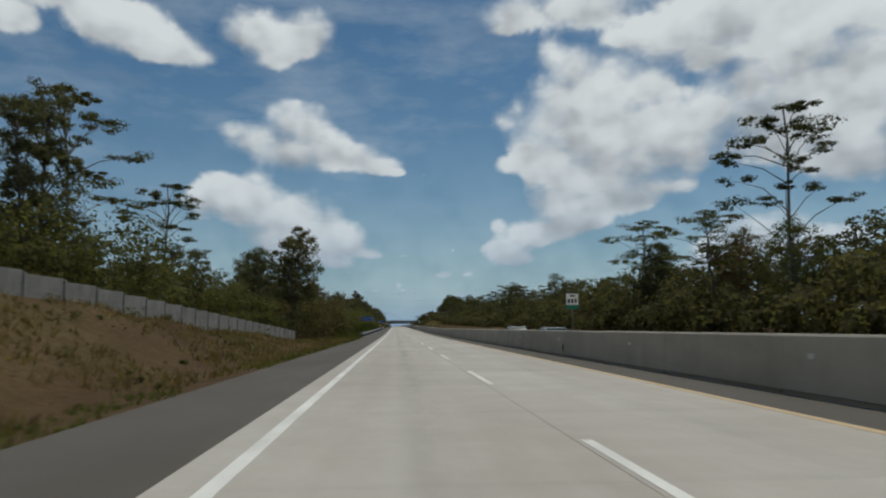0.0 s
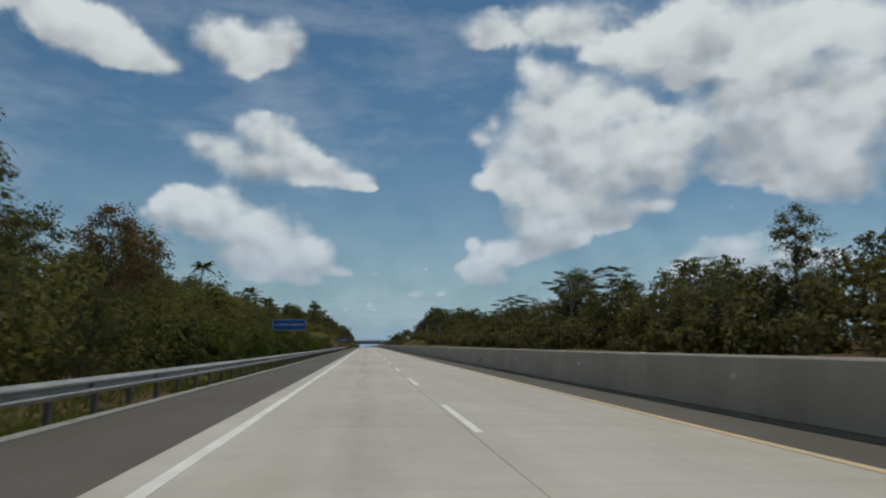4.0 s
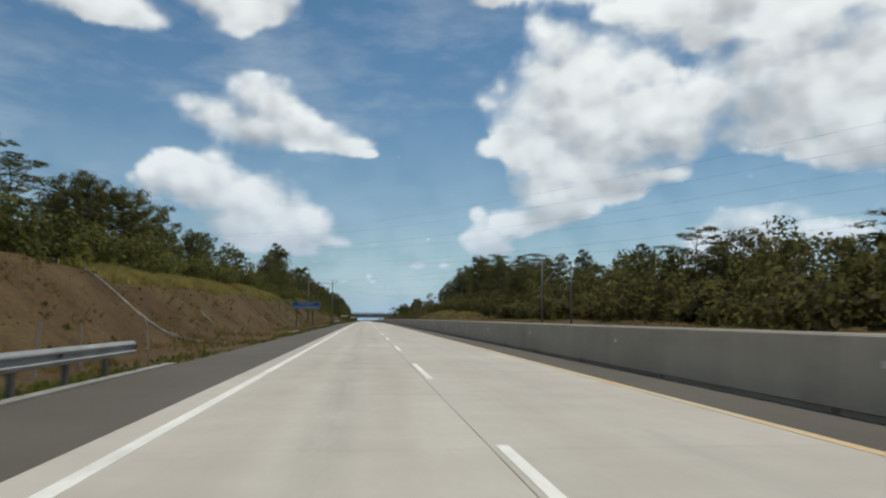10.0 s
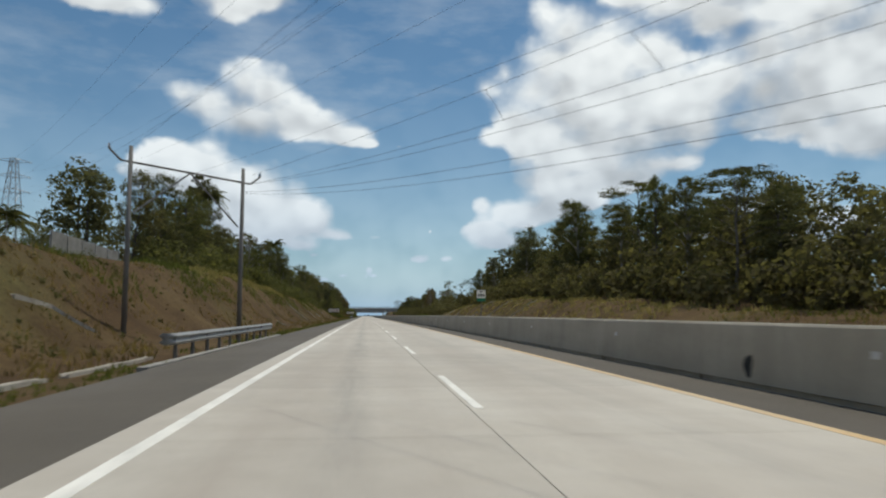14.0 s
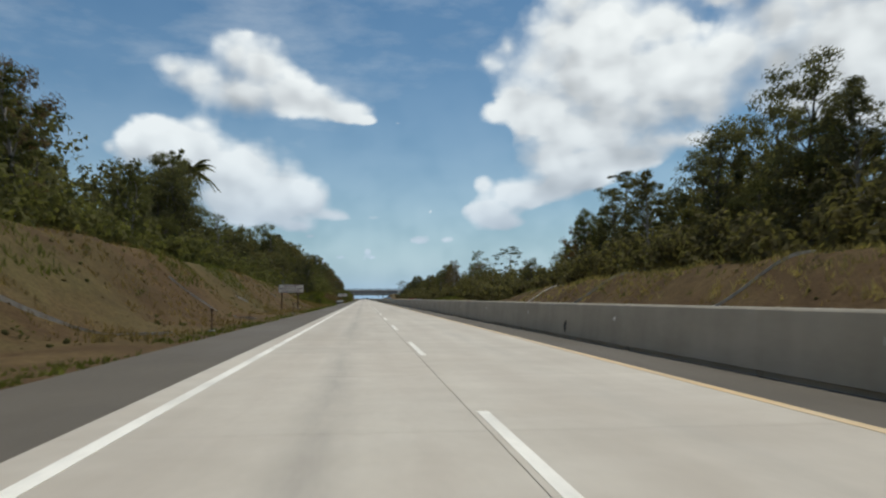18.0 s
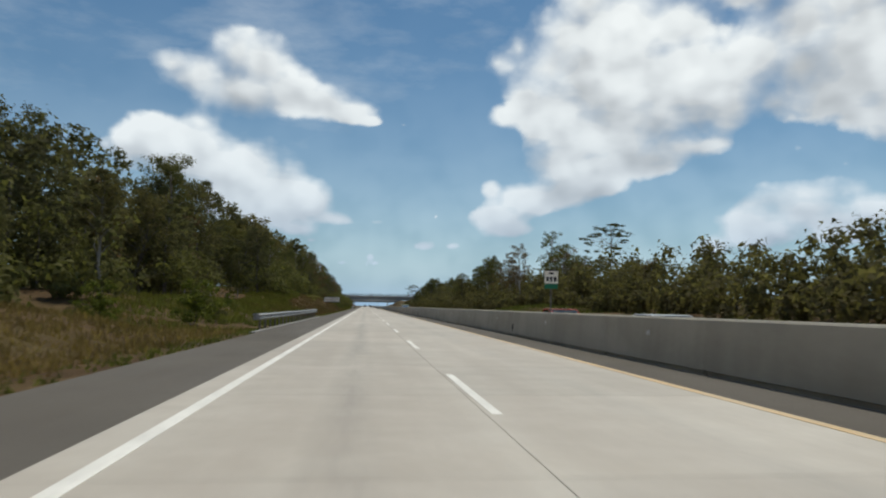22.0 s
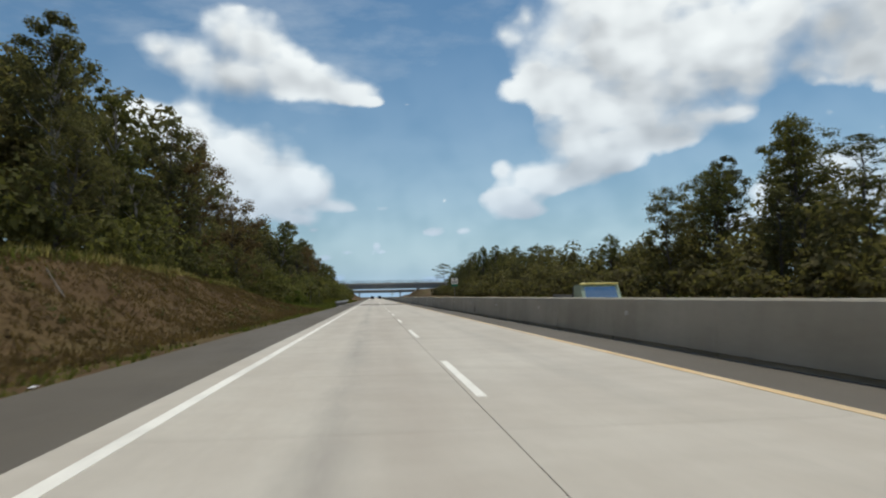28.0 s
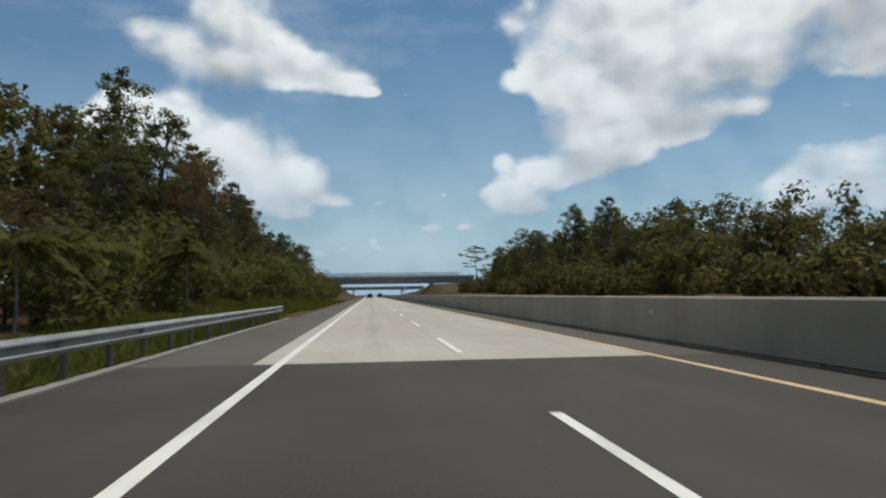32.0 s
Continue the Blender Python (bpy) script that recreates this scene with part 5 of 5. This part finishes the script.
def clods():
    """Lumps of earth and stones lying on the bare banks."""
    r = np.random.default_rng(41)
    p = np.vstack([band(2600, -14, -6.5, 255, 620), band(1300, -11, -4.2, 690, 868), band(600, -10.5, -3.6, 0, 96)])
    n = len(p)
    s = 0.035 + 0.10 * r.random((n, 1)) ** 3
    base = np.array([(1, 0, 0), (0, 1, 0), (-1, 0, 0), (0, -1, 0), (0, 0, 0.8), (0, 0, -0.6)])
    v = base[None] * (s * r.uniform(0.6, 1.4, (n, 6)))[:, :, None]
    v += np.column_stack([p, ground_z(p[:, 0], p[:, 1])])[:, None]
    f = np.array([(0, 1, 4), (1, 2, 4), (2, 3, 4), (3, 0, 4), (1, 0, 5), (2, 1, 5), (3, 2, 5), (0, 3, 5)])
    q = (f[None] + 6 * np.arange(n)[:, None, None]).reshape(-1, 3)
    tagged(new("clods", mesh_np("clods", v.reshape(-1, 3), None, q, [GROUND])), "lumps of brown earth and stones on the bank", "earth", kind="stuff")


clods()


# ---- panel wall above the first bank ----
def panel_wall(name, label, bays, x, y0, bay, top, tall, stack=3):
    """Concrete posts with stacked planks between, stepping with the ground."""
    w = thing(name, label, "wall")
    col = Build().box(-0.09, 0.09, -0.07, 0.07, -tall - 0.5, 0.06, 0.015).mesh("column", CONCRETE_PALE)
    h = tall / stack
    plank = Build().box(-0.03, 0.03, 0.072, bay - 0.072, 0.002, h - 0.002, 0.004).mesh("panel", CONCRETE_PALE)
    for k in range(bays + 1):
        y = y0 + k * bay
        z = top(y) + rz(y)
        part("column", col, w, m=pose(x, y, z, rnd.uniform(-0.6, 0.6), rnd.uniform(-0.6, 0.6), 0))
        if k < bays:
            for j in range(stack + 1):
                part("panel", plank, w, m=pose(x, y, z - (j + 1) * h))
    return w


panel_wall("panel_wall", "weathered grey concrete panel wall stepping down the bank", 26, -11.0, 13.0, 3.0, lambda y: float(np.interp(y, [13, 24, 91], [3.52, 3.2, 0.90])), 1.35)
panel_wall("panel_wall", "short pale concrete panel wall on top of the bank", 5, -21.8, 441.0, 3.0, lambda y: float(np.interp(y, [441, 456], [7.5, 7.1])), 1.35)

# pale posts of a wire fence above the grass
fence = thing("fence", "row of short weathered wooden fence posts above the grass", "fence")
fpost = Build().tube([(0, 0, -0.4), (0.01, 0, 0.5), (0, 0.01, 1.15)], [0.05, 0.048, 0.04], 6).mesh("post", BARK_PALE)
for k in range(22):
    y = 684 + 1.9 * k
    x = -17.0 + 0.3 * math.sin(k * 1.3)
    part("post", fpost, fence, m=pose(x, y, gz(x, y), rnd.uniform(-5, 5), rnd.uniform(-5, 5), 0) @ Matrix.Scale(rnd.uniform(0.8, 1.05), 4))
stake = Build().tube([(0, 0, -0.3), (0, 0, 1.3)], [0.03, 0.026], 6).mesh("stake", CHUTE)
for y in (258, 262, 266.2, 271, 276, 281, 286, 290.4, 293, 298):
    s = tagged(new("marker_stake", stake), "thin pale marker stake behind the guardrail", "stake", "marker stakes")
    s.matrix_world = pose(-4.6 - 0.3 * rnd.random(), y, gz(-4.7, y) - 0.05, rnd.uniform(-7, 7), rnd.uniform(-7, 7), 0)


s = tagged(new("marker_stake", stake), "pale stake leaning on the earth bank", "stake", "marker stakes")
s.matrix_world = pose(-9.0, 802, gz(-9.0, 802) - 0.05, 10, -28, 0)


def scrap(x, y, size, seed):
    """A crumpled bit of white plastic lying on the verge."""
    r = np.random.default_rng(seed)
    a = np.linspace(0, PI2, 9)[:-1]
    v = [(0, 0, size * 0.5)] + [(size * r.uniform(0.6, 1.1) * math.cos(k), size * r.uniform(0.6, 1.1) * math.sin(k), size * r.uniform(0.0, 0.35)) for k in a] + [(0, 0, -0.02)]
    f = [(0, 1 + j, 1 + (j + 1) % 8) for j in range(8)] + [(9, 1 + (j + 1) % 8, 1 + j) for j in range(8)]
    o = tagged(new("plastic_scrap", mesh_np("plastic_scrap", v, None, f, [SIGN_LETTER])), "crumpled scrap of white plastic on the verge", "litter", "litter on the verge")
    o.matrix_world = pose(x, y, gz(x, y) + 0.01)


for i, (x, y, size) in enumerate(((-2.95, 393.4, 0.11), (-3.6, 506.3, 0.08), (-3.05, 786.2, 0.09), (-4.6, 6.5, 0.1), (-5.2, 9.5, 0.08))):
    scrap(x, y, size, i)


def delineator(x, y):
    d = thing("delineator", "short dark marker post with a round head", "marker post", "marker posts", at=pose(x, y, gz(x, y)))
    part("post", Build().tube([(0, 0, -0.2), (0, 0, 0.85)], 0.03, 8).mesh("post", RUST_POST), d)
    part("head", Build().tube([(0, -0.02, 0.9), (0, 0.02, 0.9)], 0.08, 12).mesh("head", RUST_POST), d)
    part("foot", Build().box(-0.13, 0.13, -0.13, 0.13, -0.2, 0.05, 0.02).mesh("foot", CONCRETE_PALE), d)


for y in (380, 505, 526.5, 563, 606, 777):
    delineator(-4.3 if y != 380 else -7.0, y)


# ---- drainage chutes on the banks ----
def chute(points, width=0.4, mat=CHUTE):
    """An open concrete gutter laid on the bank through (x, y) points."""
    pts = []
    for (xa, ya), (xb, yb) in zip(points, points[1:]):
        n = max(2, int(math.hypot(xb - xa, yb - ya) / 1.0))
        for k in range(n):
            pts.append((xa + (xb - xa) * k / n, ya + (yb - ya) * k / n))
    pts.append(points[-1])
    c = thing("drain_chute", "pale concrete drainage gutter running down the bank", "gutter", "drainage gutters")
    for i, ((xa, ya), (xb, yb)) in enumerate(zip(pts, pts[1:])):
        if xa < 0 and len(pts) > 9 and i % 4 == 2 and rnd.random() < 0.4:
            continue
        lift = 0.05 if xa < 0 else 0.11
        za, zb = gz(xa, ya) + lift, gz(xb, yb) + lift
        d = Vector((xb - xa, yb - ya, zb - za))
        side = Vector((-d.y, d.x, 0)).normalized() * width / 2
        a, b = Vector((xa, ya, za)), Vector((xb, yb, zb)) - d.normalized() * 0.015
        up = Vector((0, 0, 1))
        prof = [(-1, 0.05), (-0.7, 0.05), (-0.5, -0.01), (0.5, -0.01), (0.7, 0.05), (1, 0.05), (1, -0.2), (-1, -0.2)]
        v = [p + side * s + up * h for p in (a, b) for s, h in prof]
        k = len(prof)
        bd = Build()
        bd.add([tuple(p) for p in v], [(j, (j + 1) % k, k + (j + 1) % k, k + j) for j in range(k)] + [(0, 1, 6, 7), (1, 2, 3, 6), (3, 4, 5, 6), (k, k + 7, k + 6, k + 1), (k + 1, k + 6, k + 3, k + 2), (k + 3, k + 6, k + 5, k + 4)])
        part("gutter_piece", bd.mesh("gutter_piece", mat), c)


for p in ([(-14, 317.5), (-10.9, 316.6), (-8.9, 315.7), (-5.4, 314.7)], [(-10.5, 332.2), (-9.4, 331.7)], [(-14, 361), (-11.7, 362), (-9.2, 361.7)], [(-4.7, 342.5), (-4.6, 349.5)], [(-11.8, 386.8), (-8.9, 390.2), (-7.8, 391.4), (-5.0, 388), (-4.6, 383)], [(-4.7, 388.5), (-4.4, 397), (-4.3, 406)],
          [(-13.5, 404), (-11.4, 408), (-10.3, 413.6), (-9.0, 414.9)], [(-8.9, 475), (-7.8, 476.2)], [(-13.4, 515.4), (-11.9, 516.1), (-10.1, 519.6), (-8.7, 522.5), (-5.4, 524.4)], [(-11.6, 547.5), (-10.6, 548.6), (-8.9, 550.9)], [(-7.9, 552.5), (-5.2, 545.5)], [(-10.1, 566.6), (-9.3, 568.1)], [(-10.8, 597.8), (-10.2, 598.7)], [(-7.7, 601.5), (-5.3, 595.5)],
          [(29.6, 513.5), (23.8, 516.0)], [(29.4, 495.4), (23.8, 496.9)], [(29.6, 535.2), (23.8, 538.0)], [(30, 592.5), (22.6, 590.4)], [(30, 566), (22.6, 570.6)], [(-12, 781), (-9, 783)]):
    chute(p, 0.20 if p[0][0] < 0 else 0.38, CHUTE)


# ---- utility poles and cables ----
def pole_frame(xa, ya, za, xb, yb, zb, top_a, top_b, label):
    """Two poles joined by a beam near the top, with slanting braces and raised arms."""
    f = thing("utility_poles", label, "utility pole")
    A, B = np.array((xa, ya, top_a)), np.array((xb, yb, top_b))
    for p, z0, x, y in ((A, za, xa, ya), (B, zb, xb, yb)):
        part("pole", Build().tube([(x, y, z0 - 0.6), (x, y, p[2])], [0.13, 0.09], 10).mesh("pole", POLE_WOOD, True), f)
    lo = np.array((0, 0, -0.75))
    part("crossbeam", Build().tube([A + lo, B + lo], 0.055, 6).mesh("crossbeam", POLE_WOOD), f)
    mid = (A + B) / 2 + lo
    for p in (A, B):
        foot = p + (mid - p) * 0.08
        foot[2] = p[2] - 3.1
        part("brace", Build().tube([mid + (0, 0.1, 0), foot], 0.045, 6).mesh("brace", POLE_WOOD), f)
    d = (B - A) / np.linalg.norm(B - A)
    for p, s in ((A, -1), (B, 1)):
        e = p + lo + d * s * 1.0 + (0, 0, 0.45)
        part("arm", Build().tube([p + lo, p + lo + d * s * 0.45, e], 0.05, 6).mesh("arm", POLE_WOOD), f)
        part("insulator", Build().tube([e, e + (0, 0, 0.08), e + (0, 0, 0.25)], [0.05, 0.08, 0.04], 8).mesh("insulator", CHROME), f)
    return f


pole_frame(-8.9, 418, gz(-8.9, 418), -4.4, 421.8, gz(-4.4, 421.8), 9.0, 8.8, "pair of grey utility poles with a braced crossbeam")
pole_frame(22.9, 357, gz(22.9, 357), 27.5, 360.8, gz(27.5, 360.8), 8.4, 8.2, "pair of grey utility poles beyond the barrier")


def cable(a, b, sag, r=0.010):
    a, b = np.array(a, float), np.array(b, float)
    s = np.linspace(0, 1, 25)
    pts = a + np.outer(s, b - a)
    pts[:, 2] -= sag * 4 * s * (1 - s)
    c = thing("overhead_cable", "thin dark overhead cable crossing the road", "cable", "overhead cables")
    part("strand", Build().tube(pts, r, 4, False).mesh("strand", WIRE), c)
    return c


for ax, ay, az, bx, by, bz, sag in ((-4.0, 422.1, 8.5, 27.5, 360.8, 8.2, 0.8), (-4.2, 422.0, 8.0, 27.5, 360.8, 7.6, 1.5), (-4.2, 422.0, 8.0, 27.4, 360.7, 7.4, 1.8), (-9.2, 417.8, 8.6, 22.7, 356.9, 8.3, 0.8),
                                    (-4.3, 421.9, 7.6, 27.5, 360.8, 6.4, 2.1), (-4.3, 421.9, 7.5, 27.5, 360.8, 6.1, 2.3)):
    cable((ax, ay, az), (bx, by, bz), sag, 0.006)


def dropper(s):
    """A short wire that ties the upper strand to the one below."""
    a, b = np.array((-4.0, 422.1, 8.5)), np.array((27.5, 360.8, 8.2))
    p = a + (b - a) * s - (0, 0, 0.8 * 4 * s * (1 - s))
    a, b, s = np.array((-4.2, 422.0, 8.0)), np.array((27.5, 360.8, 7.6)), s + 0.015
    q = a + (b - a) * s - (0, 0, 1.5 * 4 * s * (1 - s))
    tagged(new("cable_tie", Build().tube([p, (p + q) / 2 + (0.05, 0, 0), q], 0.008, 4, False).mesh("cable_tie", WIRE)), "thin wire tying two overhead cables together", "cable", "cable ties")


for s in (0.3, 0.38, 0.46, 0.54, 0.61, 0.68):
    dropper(s)


def pylon(x, y, top):
    """A lattice transmission tower with three pairs of arms."""
    z0 = gz(x, y)
    p = thing("pylon", "distant steel lattice transmission tower", "pylon")
    h = top - z0
    legs = [(sx, sy) for sx in (-1, 1) for sy in (-1, 1)]

    def at(sx, sy, s):
        w = 3.0 * (1 - s) + 0.5
        return (x + sx * w, y + sy * w, z0 + h * s)
    for sx, sy in legs:
        part("leg", Build().tube([at(sx, sy, -0.02), at(sx, sy, 0.96)], 0.1, 4).mesh("leg", STEEL), p)
    lat = Build()
    for i in range(12):
        a, b = i / 12.5, (i + 1) / 12.5
        for (s0, t0), (s1, t1) in (((-1, -1), (1, -1)), ((1, -1), (1, 1)), ((1, 1), (-1, 1)), ((-1, 1), (-1, -1))):
            lat.tube([at(s0, t0, a), at(s1, t1, b)], 0.05, 3, False)
            lat.tube([at(s1, t1, a), at(s0, t0, b)], 0.05, 3, False)
    part("lattice", lat.mesh("lattice", STEEL), p)
    for s in (0.72, 0.83, 0.94):
        for sg in (-1, 1):
            part("arm", Build().tube([(x, y, z0 + h * s + 0.8), (x + sg * 3.5, y + sg * 1.94, z0 + h * s)], [0.09, 0.05], 4).tube([(x, y, z0 + h * s - 0.3), (x + sg * 3.5, y + sg * 1.94, z0 + h * s)], [0.09, 0.05], 4).mesh("arm", STEEL), p)


pylon(-86, 572, 41)
for off in (-4.0, 4.0):
    for z in (29.5, 33.0, 36.8):
        ox, oy = 0.875 * off, 0.485 * off
        cable((-86 + ox, 572 + oy, z), (-86 + ox + 480 * 0.485, 572 + oy - 480 * 0.875, z - 2), 18.3, 0.007)


# ---- vehicles on the far carriageway and far ahead ----
def car(label, x, y, paint, tall=1.5, away=False, long=4.3):
    """A small passenger car: body with wheel arches, cabin glass, lamps, mirrors and wheels."""
    body_mat = surface("car paint", tuple(c * 0.92 for c in paint), paint, 3, 0.25, 40, 0.04, local=True, spec=0.6)
    c = thing("car", label, "car", at=pose(x, y, rz(y) - (0 if away else 0.3), 0, 0, 0 if away else 180))
    half = long / 2
    prof = [(-half, 0.35), (-half + 0.02, 0.8), (-half + 0.15, 0.95), (-half + 0.9, 1.0), (half - 1.15, 0.98), (half - 0.2, 0.82), (half, 0.6), (half, 0.3)]
    b = Build()
    for i, (w0, ins) in enumerate(((0.84, 0),)):
        k = len(prof)
        v = [(-w0, a, h) for a, h in prof] + [(w0, a, h) for a, h in prof]
        q = [(j, j + 1, k + j + 1, k + j) for j in range(k - 1)] + [(k - 1, 0, k, 2 * k - 1)]
        t = [(0, j + 1, j) for j in range(1, k - 1)] + [(k, k + j, k + j + 1) for j in range(1, k - 1)]
        b.add(v, q, t)
    part("body", b.mesh("body", body_mat), c)
    cab = [(-half + 0.25, 0.99), (-half + 0.55, tall - 0.06), (-half + 0.95, tall), (half - 2.0, tall), (half - 1.15, 0.99)]
    g, r = Build(), Build()
    k = len(cab)
    v = [(-0.78 + (h - 0.99) * 0.22, a, h) for a, h in cab] + [(0.78 - (h - 0.99) * 0.22, a, h) for a, h in cab]
    g.add(v, [(j, j + 1, k + j + 1, k + j) for j in range(k - 1)], [(0, j + 1, j) for j in range(1, k - 1)] + [(k, k + j, k + j + 1) for j in range(1, k - 1)])
    part("window_glass", g.mesh("window_glass", GLASS), c)
    r.box(-0.68, 0.68, -half + 0.6, half - 1.95, tall - 0.03, tall + 0.025, 0.02)
    part("roof", r.mesh("roof", body_mat), c)
    for sx in (-1, 1):
        for a0, a1 in ((-half + 0.28, -half + 0.62), (half - 2.02, half - 1.18), (-0.15, -0.1)):
            part("pillar", Build().tube([(sx * 0.785, a0 if a0 < 0 and a1 - a0 > 0.1 else a1, 1.0), (sx * 0.68, a1 if a0 < 0 and a1 - a0 > 0.1 else a0, tall - 0.02)], 0.035, 5).mesh("pillar", body_mat), c)
        part("mirror", Build().box(sx * 0.86 - 0.07, sx * 0.86 + 0.07, half - 1.5, half - 1.4, 0.98, 1.12, 0.02).mesh("mirror", body_mat), c)
        part("headlight", Build().box(sx * 0.62 - 0.16, sx * 0.62 + 0.16, half - 0.06, half + 0.02, 0.62, 0.76, 0.02).mesh("headlight", LAMP_CLEAR), c)
        part("tail_light", Build().box(sx * 0.7 - 0.1, sx * 0.7 + 0.1, -half - 0.015, -half + 0.05, 0.68, 0.9, 0.0).mesh("tail_light", LAMP_RED), c)
        for a in (-half + 0.8, half - 0.85):
            wheel = part("wheel", Build().tube([(sx * 0.68, a, 0.31), (sx * 0.87, a, 0.31)], 0.31, 18).mesh("wheel", RUBBER, False), c)
            part("rim", Build().tube([(sx * 0.86, a, 0.31), (sx * 0.885, a, 0.31)], 0.19, 12).mesh("rim", CHROME), wheel)
    return c


car("silver family car driving on the far carriageway", 12.5, 65, (0.42, 0.43, 0.44), 1.62)
car("silver car driving on the far carriageway", 12.5, 49.5, (0.5, 0.5, 0.5), 1.5)
car("red car driving on the far carriageway", 12.5, 643.2, (0.5, 0.05, 0.03), 1.52)
car("white car driving on the far carriageway", 12.5, 629.7, (0.7, 0.7, 0.7), 1.38)
car("dark car far ahead near the overpass", 1.8, 1120, (0.03, 0.03, 0.035), 1.6, True)
car("black car far ahead near the overpass", 5.4, 1150, (0.02, 0.02, 0.025), 1.7, True)


def truck(x, y):
    t = thing("truck", "small open truck with a pale green and yellow cab", "truck", at=pose(x, y, rz(y) - 0.3, 0, 0, 180))
    paint = surface("pale green truck paint", (0.30, 0.37, 0.27), (0.38, 0.45, 0.33), 3, 0.4, 30, 0.1, local=True)
    # pale mirror metal in place of glass, added to give the windscreen its sky glare
    glare_mirror = surface("mirror metal for windscreen glare", (0.62, 0.64, 0.64), (0.7, 0.72, 0.72), 3, 0.12, 30, 0.05, metal=0.9, local=True)
    yellow = surface("yellow truck trim", (0.6, 0.5, 0.1), (0.68, 0.58, 0.14), 3, 0.4, 30, 0.1, local=True)
    k = [(1.5, 0.45), (1.5, 1.85), (1.7, 1.95), (2.6, 1.95), (3.1, 1.2), (3.2, 0.45)]
    b = Build()
    v = [(-0.95, a, h) for a, h in k] + [(0.95, a, h) for a, h in k]
    n = len(k)
    b.add(v, [(j, (j + 1) % n, n + (j + 1) % n, n + j) for j in range(n)], [(0, j + 1, j) for j in range(1, n - 1)] + [(n, n + j, n + j + 1) for j in range(1, n - 1)])
    part("cab", b.mesh("cab", paint), t)
    part("windscreen", Build().add([(-0.8, 3.06, 1.27), (0.8, 3.06, 1.27), (0.76, 2.66, 1.87), (-0.76, 2.66, 1.87)], [(0, 1, 2, 3)]).mesh("windscreen", glare_mirror), t, "sky-bright reflecting windscreen")
    part("sun_visor", Build().box(-0.92, 0.92, 2.4, 2.7, 1.955, 2.05, 0.03).mesh("sun_visor", yellow), t)
    part("bed", Build().box(-1.0, 1.0, -2.6, 1.35, 0.75, 0.9).box(-1.0, -0.95, -2.6, 1.35, 0.9, 1.5).box(0.95, 1.0, -2.6, 1.35, 0.9, 1.5).box(-0.95, 0.95, 1.3, 1.35, 0.9, 1.9).mesh("bed", POST_STEEL), t)
    for sx in (-1, 1):
        part("headlight", Build().box(sx * 0.7 - 0.14, sx * 0.7 + 0.14, 3.19, 3.22, 0.8, 0.98).mesh("headlight", LAMP_CLEAR), t)
        for a in (2.4, -1.5):
            w = part("wheel", Build().tube([(sx * 0.7, a, 0.4), (sx * 0.95, a, 0.4)], 0.4, 18).mesh("wheel", RUBBER), t)
            part("rim", Build().tube([(sx * 0.94, a, 0.4), (sx * 0.965, a, 0.4)], 0.22, 12).mesh("rim", POST_STEEL), w)


truck(13.2, 811)


# ---- concrete slabs of the road ----
SLAB = 5.0
slab_l = Build().box(-0.5, 3.463, 0.006, SLAB - 0.006, -0.2, 0.0, 0.003).mesh("slab", CONCRETE_ROAD)
slab_r = Build().box(3.47, 7.28, 0.006, SLAB - 0.006, -0.2, 0.0, 0.003).mesh("slab", CONCRETE_ROAD)
rest = Build()
for k in range(-4, 340):
    y = k * SLAB + 1.0
    ya, yb = y, y + SLAB
    if yb > PATCH[0] and ya < PATCH[1]:
        continue
    if 0 <= k < 150:
        for me in (slab_l, slab_r):
            part("slab", me, road, m=pose(0, y, rz(y), slope_deg(y + 2.5), 0, 0))
    else:
        for x0, x1 in ((-0.5, 3.463), (3.47, 7.28)):
            rest.box(x0, x1, 0.006, SLAB - 0.006, -0.2, 0.0, 0.003, m=pose(0, y, rz(y), slope_deg(y + 2.5), 0, 0))
for ya, yb in ((881.0, PATCH[0]), (PATCH[1], 901.0)):
    for x0, x1 in ((-0.5, 3.463), (3.47, 7.28)):
        rest.box(x0, x1, ya + 0.006, yb - 0.006, rz(ya) - 0.2, rz((ya + yb) / 2), 0.003)
far = part("slabs", rest.mesh("slabs", CONCRETE_ROAD), road, "pale concrete slabs farther along")
far["kind"] = "stuff"
